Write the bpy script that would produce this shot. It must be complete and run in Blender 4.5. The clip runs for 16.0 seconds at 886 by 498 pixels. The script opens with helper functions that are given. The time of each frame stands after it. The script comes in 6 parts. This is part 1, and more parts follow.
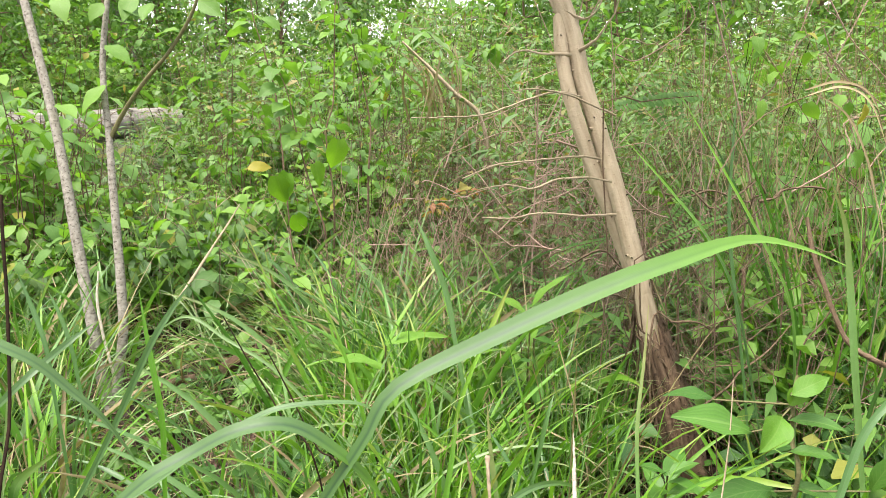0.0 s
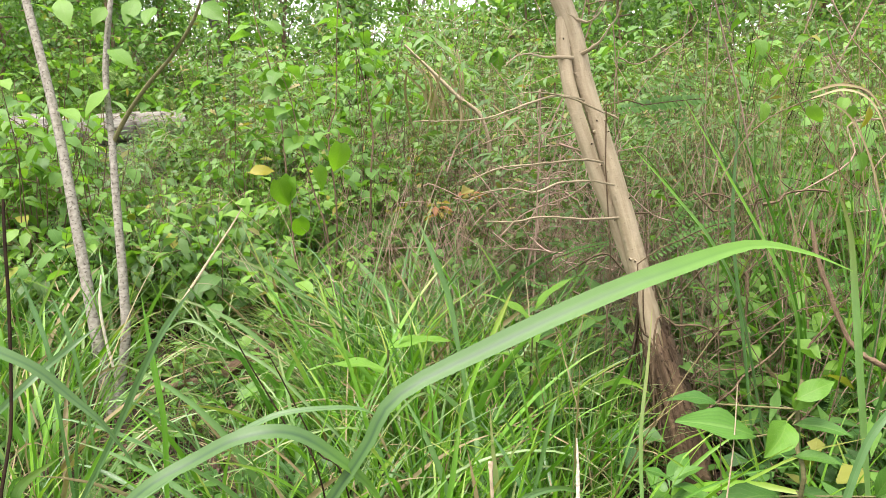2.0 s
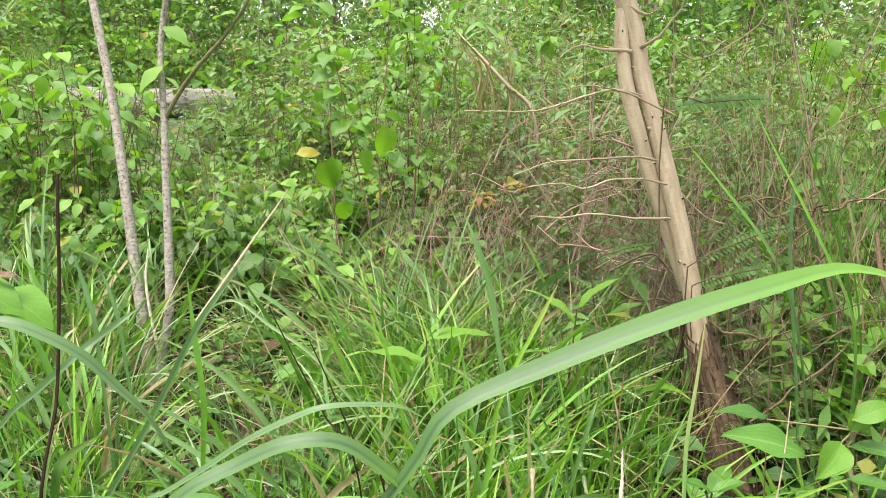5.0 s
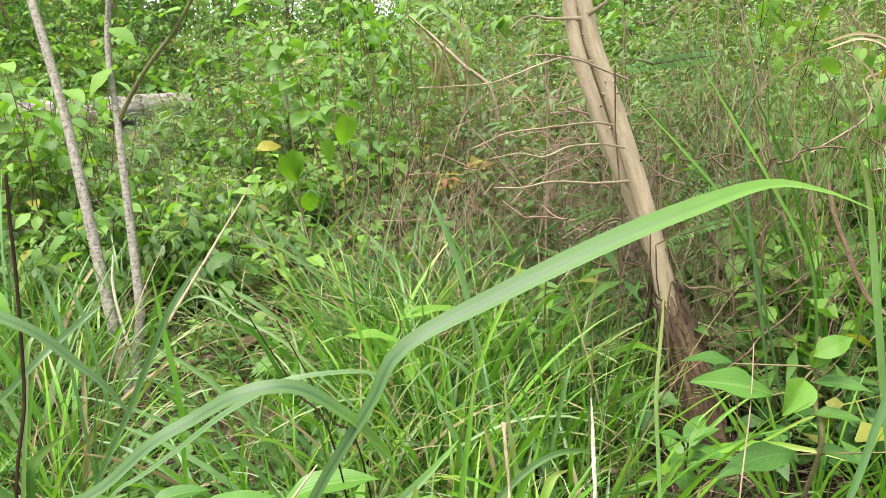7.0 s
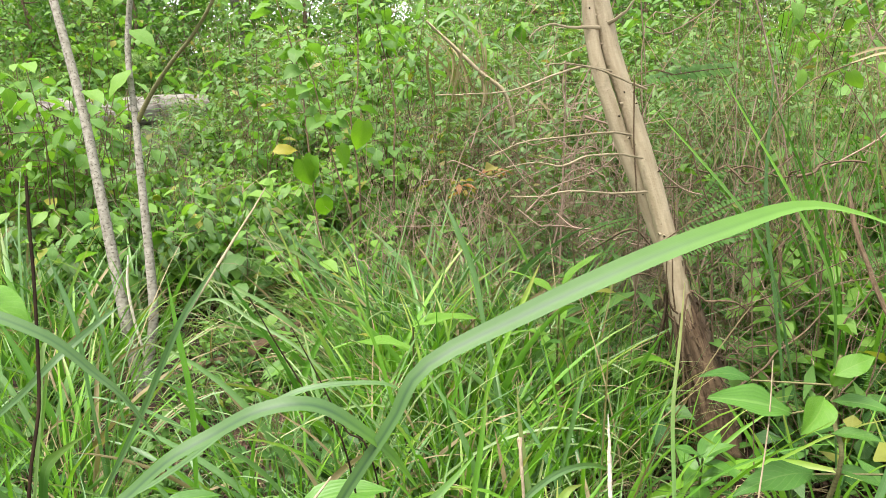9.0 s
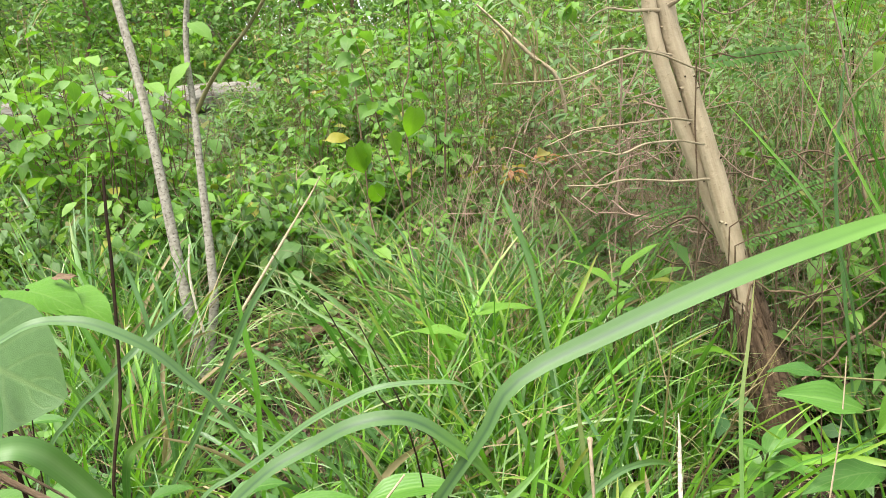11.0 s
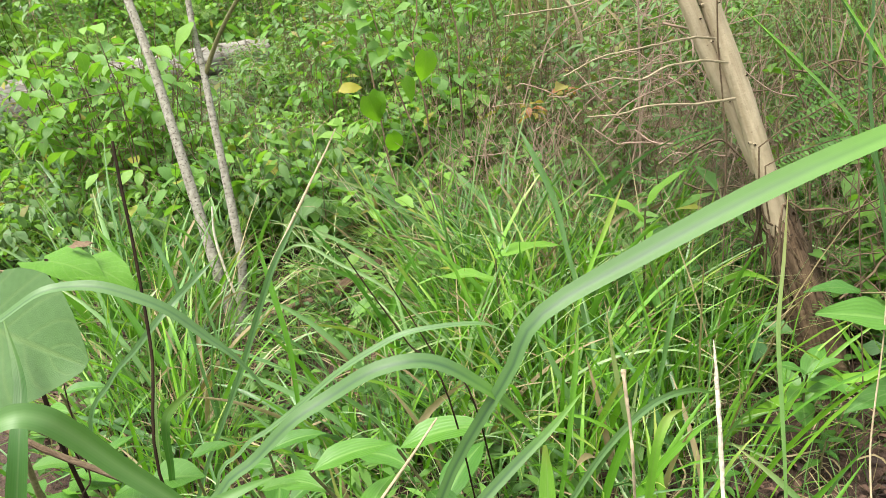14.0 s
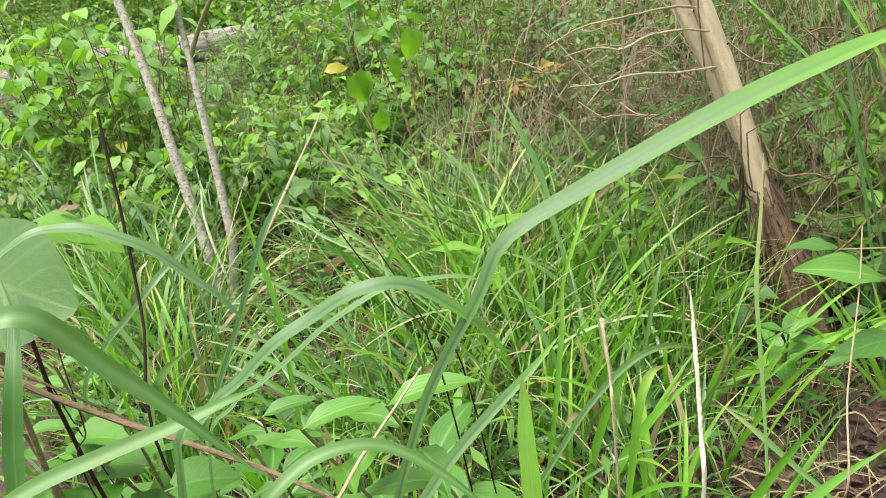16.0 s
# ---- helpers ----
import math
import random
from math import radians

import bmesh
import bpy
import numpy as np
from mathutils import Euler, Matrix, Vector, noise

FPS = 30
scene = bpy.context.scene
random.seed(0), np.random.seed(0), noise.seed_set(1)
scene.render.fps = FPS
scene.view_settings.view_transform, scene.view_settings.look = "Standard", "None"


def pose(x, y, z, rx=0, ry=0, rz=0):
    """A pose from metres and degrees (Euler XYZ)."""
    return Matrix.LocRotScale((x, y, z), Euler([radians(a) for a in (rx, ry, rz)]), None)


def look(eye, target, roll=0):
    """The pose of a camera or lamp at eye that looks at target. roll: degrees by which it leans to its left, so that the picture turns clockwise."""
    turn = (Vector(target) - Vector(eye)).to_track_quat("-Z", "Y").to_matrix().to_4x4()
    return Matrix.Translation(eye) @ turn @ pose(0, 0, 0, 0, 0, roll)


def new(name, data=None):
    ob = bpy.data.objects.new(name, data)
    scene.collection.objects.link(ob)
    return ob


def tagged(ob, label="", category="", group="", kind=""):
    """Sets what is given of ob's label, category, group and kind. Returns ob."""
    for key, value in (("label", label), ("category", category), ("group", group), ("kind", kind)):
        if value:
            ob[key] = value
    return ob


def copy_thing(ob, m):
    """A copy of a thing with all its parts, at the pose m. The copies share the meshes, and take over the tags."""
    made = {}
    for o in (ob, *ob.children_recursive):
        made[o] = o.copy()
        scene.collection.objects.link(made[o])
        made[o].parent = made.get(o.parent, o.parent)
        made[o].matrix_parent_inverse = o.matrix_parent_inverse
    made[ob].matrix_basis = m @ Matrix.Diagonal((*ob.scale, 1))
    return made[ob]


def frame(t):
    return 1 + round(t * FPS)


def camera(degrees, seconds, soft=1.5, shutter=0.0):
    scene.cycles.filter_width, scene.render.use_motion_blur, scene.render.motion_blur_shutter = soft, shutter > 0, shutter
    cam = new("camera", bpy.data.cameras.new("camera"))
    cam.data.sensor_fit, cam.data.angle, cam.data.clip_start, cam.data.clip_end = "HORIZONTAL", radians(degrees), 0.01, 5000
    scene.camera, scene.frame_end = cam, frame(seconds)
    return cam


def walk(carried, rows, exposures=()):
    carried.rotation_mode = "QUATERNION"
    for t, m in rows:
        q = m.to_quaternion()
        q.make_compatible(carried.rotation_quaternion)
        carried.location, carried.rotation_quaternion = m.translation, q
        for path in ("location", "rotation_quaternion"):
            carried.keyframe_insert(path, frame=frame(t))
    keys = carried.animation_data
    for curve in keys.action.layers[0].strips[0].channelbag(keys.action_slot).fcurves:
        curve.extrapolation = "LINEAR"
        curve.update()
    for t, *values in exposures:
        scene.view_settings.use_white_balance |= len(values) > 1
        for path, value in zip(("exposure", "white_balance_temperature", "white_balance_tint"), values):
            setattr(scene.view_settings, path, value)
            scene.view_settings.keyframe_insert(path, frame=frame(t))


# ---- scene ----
cam = camera(66.0, 16.0, soft=0.55)
# seconds, eye, tilt, yaw, roll of a hand-held phone
PATH = [
    (0, 0.001, 0, 1.3, 75.18, 0.04, 0.00),
    (0.5, 0.002, -0.002, 1.303, 75.53, 0.33, 0.14),
    (1, 0.002, 0.007, 1.299, 75.40, -0.10, -0.18),
    (1.5, 0.007, 0, 1.3, 75.22, -0.30, -0.36),
    (2, 0.001, 0.004, 1.301, 75.43, 0.26, -0.12),
    (2.5, -0.009, 0.011, 1.304, 75.48, 1.41, 0.69),
    (3, -0.01, 0.013, 1.303, 75.04, 1.32, 0.48),
    (3.5, -0.019, 0.033, 1.308, 74.76, 3.14, 1.51),
    (4, -0.019, 0.035, 1.304, 74.52, 3.25, 1.67),
    (4.2, -0.023, 0.039, 1.307, 74.46, 3.96, 2.94),
    (6.3, 0, 0.017, 1.286, 73.96, 1.86, -1.12),
    (6.5, -0.001, 0.03, 1.278, 73.87, 1.35, -1.22),
    (7, 0.006, 0.015, 1.279, 73.37, 1.32, -2.04),
    (7.5, 0.005, 0.019, 1.277, 73.31, 1.84, -2.08),
    (8, 0.001, 0.018, 1.278, 73.39, 1.82, -1.81),
    (8.2, 0, 0.02, 1.278, 73.48, 1.98, -1.61),
    (10.3, -0.025, 0.032, 1.298, 73.97, 3.71, 0.27),
    (10.5, -0.034, 0.04, 1.296, 72.76, 5.47, 0.22),
    (11, -0.03, 0.029, 1.305, 72.45, 6.42, -2.56),
    (11.5, -0.024, 0.026, 1.307, 71.81, 6.67, -4.47),
    (12, -0.023, 0.022, 1.305, 71.43, 6.09, -4.53),
    (12.5, -0.024, 0.037, 1.298, 70.02, 7.79, -5.95),
    (13, -0.02, 0.038, 1.293, 69.21, 8.06, -6.77),
    (13.5, -0.024, 0.048, 1.295, 68.39, 9.03, -7.46),
    (14, -0.025, 0.049, 1.29, 68.19, 9.13, -7.63),
    (14.5, -0.024, 0.041, 1.278, 68.81, 9.50, -7.71),
    (15, -0.019, 0.031, 1.273, 68.86, 8.95, -7.64),
    (15.5, -0.021, 0.027, 1.267, 68.03, 8.53, -7.27),
    (16, -0.012, 0.017, 1.262, 66.97, 8.66, -8.71),
]


def held(x, y, z, tilt, yaw, roll):
    return pose(x, y, z) @ pose(0, 0, 0, tilt, 0, yaw) @ pose(0, 0, 0, 0, 0, roll)


walk(cam, [(t, held(*row)) for t, *row in PATH], [(0.0, 1.86, 6500, 14), (8.0, 1.86, 6500, 10), (16.0, 1.86, 6500, 6)])

# ---- bright overcast sky ----
world = bpy.data.worlds.new("world")
scene.world = world
world.use_nodes = True
wn, wl = world.node_tree.nodes, world.node_tree.links
sky = wn.new("ShaderNodeTexSky")
sky.sky_type, sky.sun_disc = "NISHITA", False
sky.sun_elevation, sky.sun_rotation = radians(72), radians(-121)
sky.air_density, sky.dust_density, sky.ozone_density = 1.2, 6.0, 0.6
cloud = wn.new("ShaderNodeMix")
cloud.data_type = "RGBA"
cloud.inputs[0].default_value = 0.72
cloud.inputs[7].default_value = (9.5, 9.6, 9.8, 1)
wl.new(sky.outputs[0], cloud.inputs[6])
wl.new(cloud.outputs[2], wn["Background"].inputs[0])
wn["Background"].inputs[1].default_value = 0.091

sun_data = bpy.data.lights.new("sun", "SUN")
sun_data.energy, sun_data.angle, sun_data.color = 2.75, radians(28), (1.0, 0.95, 0.87)
sun = new("sun", sun_data)
sun.matrix_world = look((-3.2, -1.9, 11.6), (0, 0, 0))


# ---- materials ----
def tree_of(name):
    m = bpy.data.materials.new(name)
    m.use_nodes = True
    n, l = m.node_tree.nodes, m.node_tree.links
    return m, n, l, n["Principled BSDF"], n["Material Output"]


def mixer(n, l, fac, a, b, blend="MIX"):
    x = n.new("ShaderNodeMix")
    x.data_type, x.blend_type = "RGBA", blend
    for socket, value in ((x.inputs[0], fac), (x.inputs[6], a), (x.inputs[7], b)):
        if isinstance(value, (int, float)):
            socket.default_value = value
        elif isinstance(value, tuple):
            socket.default_value = (*value, 1)
        else:
            l.new(value, socket)
    return x.outputs[2]


def noisy(n, l, scale, detail=4.0, coord="Object", stretch=(1, 1, 1)):
    co = n.new("ShaderNodeTexCoord")
    mp = n.new("ShaderNodeMapping")
    mp.inputs[3].default_value = stretch
    l.new(co.outputs[coord], mp.inputs[0])
    t = n.new("ShaderNodeTexNoise")
    t.inputs["Scale"].default_value, t.inputs["Detail"].default_value = scale, detail
    l.new(mp.outputs[0], t.inputs["Vector"])
    return t.outputs[0]


def ramp(n, l, value, lo, hi):
    r = n.new("ShaderNodeMapRange")
    r.inputs[1].default_value, r.inputs[2].default_value = lo, hi
    l.new(value, r.inputs[0])
    return r.outputs[0]


def math_node(n, l, op, a, b=None):
    x = n.new("ShaderNodeMath")
    x.operation = op
    for socket, value in zip(x.inputs, (a, b)):
        if value is None:
            continue
        if isinstance(value, (int, float)):
            socket.default_value = value
        else:
            l.new(value, socket)
    return x.outputs[0]


def bumped(n, l, shader, height, strength=0.3, distance=0.01):
    b = n.new("ShaderNodeBump")
    b.inputs["Strength"].default_value, b.inputs["Distance"].default_value = strength, distance
    l.new(height, b.inputs["Height"])
    l.new(b.outputs[0], shader.inputs["Normal"])


def chance(n, l):
    """A random number for each leaf: by object, and by island in joined foliage."""
    return math_node(n, l, "FRACT", math_node(n, l, "ADD", n.new("ShaderNodeObjectInfo").outputs["Random"], n.new("ShaderNodeNewGeometry").outputs["Random Per Island"]))


def leaf_material(name, dark, light, turned, odds=0.06, through_light=0.42, rough=0.5, veins=7.0, vein_width=0.12):
    """Leaf tissue: two greens mixed leaf by leaf, a few turned leaves, paler veins, light passing through."""
    m, n, l, p, out = tree_of(name)
    pick = chance(n, l)
    base = mixer(n, l, pick, dark, light)
    far_pick = math_node(n, l, "FRACT", math_node(n, l, "MULTIPLY", pick, 17.31))
    old = math_node(n, l, "LESS_THAN", far_pick, odds)
    base = mixer(n, l, math_node(n, l, "MULTIPLY", old, 0.85), base, turned)
    blotch = ramp(n, l, noisy(n, l, 24.0, 5.0), 0.35, 0.75)
    base = mixer(n, l, math_node(n, l, "MULTIPLY", blotch, 0.35), base, mixer(n, l, 1.0, base, (0.62, 0.66, 0.5), "MULTIPLY"))
    uv = n.new("ShaderNodeSeparateXYZ")
    l.new(n.new("ShaderNodeTexCoord").outputs["UV"], uv.inputs[0])
    side = math_node(n, l, "ABSOLUTE", math_node(n, l, "SUBTRACT", uv.outputs[0], 0.5))
    rib = ramp(n, l, side, 0.035, 0.01)
    along = math_node(n, l, "SUBTRACT", uv.outputs[1], math_node(n, l, "MULTIPLY", side, 0.75))
    wave = math_node(n, l, "ABSOLUTE", math_node(n, l, "SUBTRACT", math_node(n, l, "FRACT", math_node(n, l, "MULTIPLY", along, veins)), 0.5))
    vein = math_node(n, l, "MULTIPLY", ramp(n, l, wave, vein_width, 0.02), 0.55)
    vein = math_node(n, l, "MAXIMUM", rib, vein)
    base = mixer(n, l, math_node(n, l, "MULTIPLY", vein, 0.3), base, mixer(n, l, 0.5, base, (0.25, 0.32, 0.12)))
    l.new(base, p.inputs["Base Color"])
    p.inputs["Roughness"].default_value = rough
    p.inputs["Specular IOR Level"].default_value = 0.3
    bumped(n, l, p, math_node(n, l, "ADD", math_node(n, l, "MULTIPLY", vein, -0.6), noisy(n, l, 160.0)), 0.25, 0.002)
    tr = n.new("ShaderNodeBsdfTranslucent")
    l.new(mixer(n, l, 1.0, base, (1.05, 1.15, 0.4), "MULTIPLY"), tr.inputs[0])
    mx = n.new("ShaderNodeMixShader")
    mx.inputs[0].default_value = through_light
    l.new(p.outputs[0], mx.inputs[1]), l.new(tr.outputs[0], mx.inputs[2])
    l.new(mx.outputs[0], out.inputs[0])
    return m


def blade_material(name, dark, light, tip, through_light=0.35, rough=0.48, spec=0.45, tip_from=0.8, lines=9.0, rib_light=0.3, stripes=0.3, relief=0.2, keel_tone=(0.18, 0.22, 0.12), keel_width=0.07):
    """Grass: lengthwise veins, a pale keel, drier tips."""
    m, n, l, p, out = tree_of(name)
    pick = chance(n, l)
    base = mixer(n, l, pick, dark, light)
    uv = n.new("ShaderNodeSeparateXYZ")
    l.new(n.new("ShaderNodeTexCoord").outputs["UV"], uv.inputs[0])
    line = math_node(n, l, "ABSOLUTE", math_node(n, l, "SUBTRACT", math_node(n, l, "FRACT", math_node(n, l, "MULTIPLY", uv.outputs[0], lines)), 0.5))
    base = mixer(n, l, math_node(n, l, "MULTIPLY", ramp(n, l, line, 0.2, 0.5), stripes), base, mixer(n, l, 1.0, base, (0.7, 0.75, 0.6), "MULTIPLY"))
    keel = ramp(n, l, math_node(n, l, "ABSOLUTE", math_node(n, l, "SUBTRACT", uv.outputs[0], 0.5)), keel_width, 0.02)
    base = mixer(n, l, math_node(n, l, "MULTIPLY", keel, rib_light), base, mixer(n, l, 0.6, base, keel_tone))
    spread = math_node(n, l, "ADD", uv.outputs[1], math_node(n, l, "MULTIPLY", math_node(n, l, "SUBTRACT", pick, 0.6), 0.5))
    base = mixer(n, l, ramp(n, l, spread, tip_from, tip_from + 0.35), base, tip)
    base = mixer(n, l, math_node(n, l, "MULTIPLY", ramp(n, l, noisy(n, l, 40.0, 4.0), 0.4, 0.75), 0.3), base, mixer(n, l, 1.0, base, (0.7, 0.72, 0.55), "MULTIPLY"))
    l.new(base, p.inputs["Base Color"])
    p.inputs["Roughness"].default_value = rough
    p.inputs["Specular IOR Level"].default_value = spec
    bumped(n, l, p, line, relief, 0.001)
    tr = n.new("ShaderNodeBsdfTranslucent")
    l.new(mixer(n, l, 1.0, base, (1.1, 1.2, 0.5), "MULTIPLY"), tr.inputs[0])
    mx = n.new("ShaderNodeMixShader")
    mx.inputs[0].default_value = through_light
    l.new(p.outputs[0], mx.inputs[1]), l.new(tr.outputs[0], mx.inputs[2])
    l.new(mx.outputs[0], out.inputs[0])
    return m


def bark_material(name, low, high, spot, scale, stretch, spot_scale, spot_cut, bump=0.5, rough=0.85, spec=0.25):
    m, n, l, p, out = tree_of(name)
    base = mixer(n, l, ramp(n, l, noisy(n, l, scale, 8.0, "UV", stretch), 0.3, 0.72), low, high)
    base = mixer(n, l, math_node(n, l, "MULTIPLY", ramp(n, l, noisy(n, l, scale * 0.22, 4.0, "UV", stretch), 0.4, 0.7), 0.4), base, mixer(n, l, 1.0, base, (0.68, 0.66, 0.6), "MULTIPLY"))
    marks = noisy(n, l, spot_scale, 5.0, "UV", (0.9, 1.15, 1))
    base = mixer(n, l, math_node(n, l, "MULTIPLY", ramp(n, l, marks, spot_cut, spot_cut + 0.07), 0.8), base, spot)
    base = mixer(n, l, math_node(n, l, "MULTIPLY", n.new("ShaderNodeObjectInfo").outputs["Random"], 0.25), base, mixer(n, l, 1.0, base, (0.7, 0.7, 0.66), "MULTIPLY"))
    l.new(base, p.inputs["Base Color"])
    p.inputs["Roughness"].default_value = rough
    p.inputs["Specular IOR Level"].default_value = spec
    bumped(n, l, p, math_node(n, l, "ADD", noisy(n, l, scale * 2, 8.0, "UV", stretch), marks), bump, 0.006)
    return m


def litter_material(name, a, b, c):
    m, n, l, p, out = tree_of(name)
    pick = n.new("ShaderNodeNewGeometry").outputs["Random Per Island"]
    base = mixer(n, l, pick, a, b)
    base = mixer(n, l, math_node(n, l, "LESS_THAN", math_node(n, l, "FRACT", math_node(n, l, "MULTIPLY", pick, 13.7)), 0.3), base, c)
    base = mixer(n, l, math_node(n, l, "MULTIPLY", noisy(n, l, 60.0), 0.6), base, mixer(n, l, 1.0, base, (0.45, 0.42, 0.4), "MULTIPLY"))
    l.new(base, p.inputs["Base Color"])
    p.inputs["Roughness"].default_value = 0.8
    bumped(n, l, p, noisy(n, l, 180.0), 0.4, 0.003)
    return m


GREEN_BROAD = leaf_material("broad_leaf", (0.075, 0.17, 0.034), (0.145, 0.285, 0.055), (0.25, 0.25, 0.04), odds=0.015, through_light=0.44)
GREEN_DEEP = leaf_material("deep_leaf", (0.03, 0.09, 0.02), (0.07, 0.165, 0.03), (0.2, 0.2, 0.04), odds=0.02, through_light=0.3)
GREEN_LIME = leaf_material("lime_leaf", (0.098, 0.215, 0.03), (0.175, 0.32, 0.05), (0.3, 0.26, 0.045), odds=0.02, through_light=0.44)
GREEN_GREY = leaf_material("greyish_leaf", (0.085, 0.165, 0.06), (0.165, 0.265, 0.1), (0.22, 0.2, 0.07), odds=0.03, through_light=0.44)
GREEN_WISP = leaf_material("wispy_leaf", (0.06, 0.125, 0.034), (0.135, 0.23, 0.062), (0.26, 0.19, 0.07), odds=0.06, veins=1.0, vein_width=0.0, through_light=0.38)
GREEN_FINE = leaf_material("fine_leaflet", (0.036, 0.11, 0.018), (0.08, 0.19, 0.03), (0.16, 0.15, 0.03), odds=0.02, veins=1.0, vein_width=0.0, through_light=0.36)
GREEN_FEATHER = leaf_material("feathery_leaflet", (0.0840, 0.17, 0.0342), (0.1904, 0.3, 0.0732), (0.26, 0.26, 0.06), odds=0.05, veins=1.0, vein_width=0.0, through_light=0.4)
# pale greyish greens: distance haze is put into the leaf colour
GREEN_FAR = leaf_material("hazed_tree_leaf", (0.1467, 0.274, 0.0952), (0.2822, 0.430, 0.1598), (0.286, 0.255, 0.109), odds=0.04, veins=1.0, vein_width=0.0, through_light=0.5)
HERO_LIME = leaf_material("lime_leaf_fresh", (0.055, 0.16, 0.012), (0.105, 0.235, 0.02), (0.2, 0.3, 0.03), odds=0.0, through_light=0.32, rough=0.48)
HERO_BROAD = leaf_material("broad_leaf_fresh", (0.04, 0.12, 0.016), (0.075, 0.18, 0.024), (0.2, 0.3, 0.03), odds=0.0, through_light=0.36, rough=0.48)
HERO_DULL = leaf_material("dull_leaf", (0.075, 0.145, 0.05), (0.085, 0.16, 0.055), (0.2, 0.3, 0.03), odds=0.0, through_light=0.35, rough=0.45, veins=5.0)
LEAF_YELLOW = leaf_material("yellowing_leaf", (0.27, 0.252, 0.03), (0.312, 0.27, 0.036), (0.3, 0.18, 0.036))
LEAF_ORANGE = leaf_material("turning_leaf", (0.3, 0.18, 0.06), (0.252, 0.24, 0.06), (0.3, 0.12, 0.06), odds=0.3)
# greyed greens: part of the sky's sheen is put into the base colour
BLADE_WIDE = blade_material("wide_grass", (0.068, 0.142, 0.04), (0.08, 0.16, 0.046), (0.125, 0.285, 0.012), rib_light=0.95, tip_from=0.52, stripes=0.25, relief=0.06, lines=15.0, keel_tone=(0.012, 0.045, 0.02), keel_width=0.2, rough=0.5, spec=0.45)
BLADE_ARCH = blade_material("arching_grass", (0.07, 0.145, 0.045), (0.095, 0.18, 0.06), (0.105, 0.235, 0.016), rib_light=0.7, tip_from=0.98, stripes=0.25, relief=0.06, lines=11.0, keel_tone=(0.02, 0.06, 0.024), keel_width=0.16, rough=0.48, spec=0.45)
BLADE_GREEN = blade_material("green_grass", (0.055, 0.165, 0.016), (0.165, 0.36, 0.036), (0.27, 0.26, 0.08), spec=0.55, rough=0.42)
# the lifted dark green carries some bluish sky sheen in its colour
BLADE_COOL = blade_material("cool_grass", (0.058, 0.145, 0.038), (0.155, 0.28, 0.085), (0.25, 0.25, 0.1), rough=0.38, spec=0.6)
BLADE_LIME = blade_material("lime_grass", (0.0747, 0.213, 0.0138), (0.178, 0.362, 0.0322), (0.3, 0.3, 0.08), through_light=0.38)
BLADE_DEEP = blade_material("deep_grass", (0.03, 0.095, 0.012), (0.04, 0.12, 0.014), (0.12, 0.2, 0.03))
BLADE_SOFT = blade_material("soft_green_grass", (0.06, 0.14, 0.028), (0.075, 0.165, 0.034), (0.09, 0.2, 0.02), rib_light=0.7, stripes=0.2, relief=0.04, keel_tone=(0.16, 0.27, 0.1), keel_width=0.3, rough=0.5, spec=0.45, through_light=0.35, tip_from=0.95)
BLADE_PALE = blade_material("pale_arching_grass", (0.12, 0.22, 0.07), (0.25, 0.35, 0.14), (0.4, 0.38, 0.2), rough=0.4, spec=0.6)
BLADE_TIPPED = blade_material("brown_tipped_grass", (0.093, 0.211, 0.0186), (0.112, 0.236, 0.0217), (0.186, 0.105, 0.0372), tip_from=0.85)
BLADE_DRY = blade_material("dry_grass", (0.198, 0.149, 0.0744), (0.322, 0.26, 0.149), (0.279, 0.211, 0.124), through_light=0.2, rough=0.7)
BARK_TAN = bark_material("tan_smooth_bark", (0.255, 0.2, 0.128), (0.385, 0.318, 0.218), (0.11, 0.072, 0.042), 1.6, (3.4, 0.5, 1), 7.0, 0.66, 0.5, 0.78)
BARK_STUMP = bark_material("rough_brown_bark", (0.05, 0.031, 0.019), (0.17, 0.115, 0.07), (0.022, 0.014, 0.009), 2.6, (4.5, 0.3, 1), 5.0, 0.6, 1.0, 0.95)
BARK_GREY = bark_material("pale_mottled_bark", (0.15, 0.135, 0.108), (0.32, 0.3, 0.256), (0.055, 0.042, 0.032), 3.5, (1.6, 1.5, 1), 9.0, 0.56, 0.3, 0.85)
BARK_GREEN = bark_material("green_twig_bark", (0.096, 0.09, 0.036), (0.162, 0.15, 0.066), (0.06, 0.042, 0.024), 4.0, (1, 5, 1), 9.0, 0.65, 0.4, 0.7)
BARK_LOG = bark_material("weathered_log", (0.1, 0.088, 0.074), (0.32, 0.3, 0.265), (0.045, 0.036, 0.028), 0.9, (5, 0.3, 1), 1.0, 0.56, 1.0, 0.95)
TWIG_DARK = bark_material("dark_stem", (0.01, 0.007, 0.005), (0.028, 0.017, 0.01), (0.07, 0.035, 0.018), 3.0, (3, 0.9, 1), 4.0, 0.66, 0.3, 0.9, 0.06)
TWIG_BROWN = bark_material("brown_twig", (0.096, 0.06, 0.036), (0.204, 0.144, 0.09), (0.054, 0.033, 0.024), 6.0, (3, 0.9, 1), 9.0, 0.62, 0.5, 0.8)
TWIG_PALE = bark_material("pale_dry_stalk", (0.24, 0.186, 0.114), (0.348, 0.288, 0.198), (0.132, 0.09, 0.054), 6.0, (3, 0.9, 1), 9.0, 0.68, 0.4, 0.8)
TWIG_PINK = bark_material("reddish_dry_stalk", (0.269, 0.175, 0.135), (0.435, 0.31, 0.239), (0.09, 0.054, 0.042), 6.0, (3, 0.9, 1), 9.0, 0.68, 0.4, 0.85)
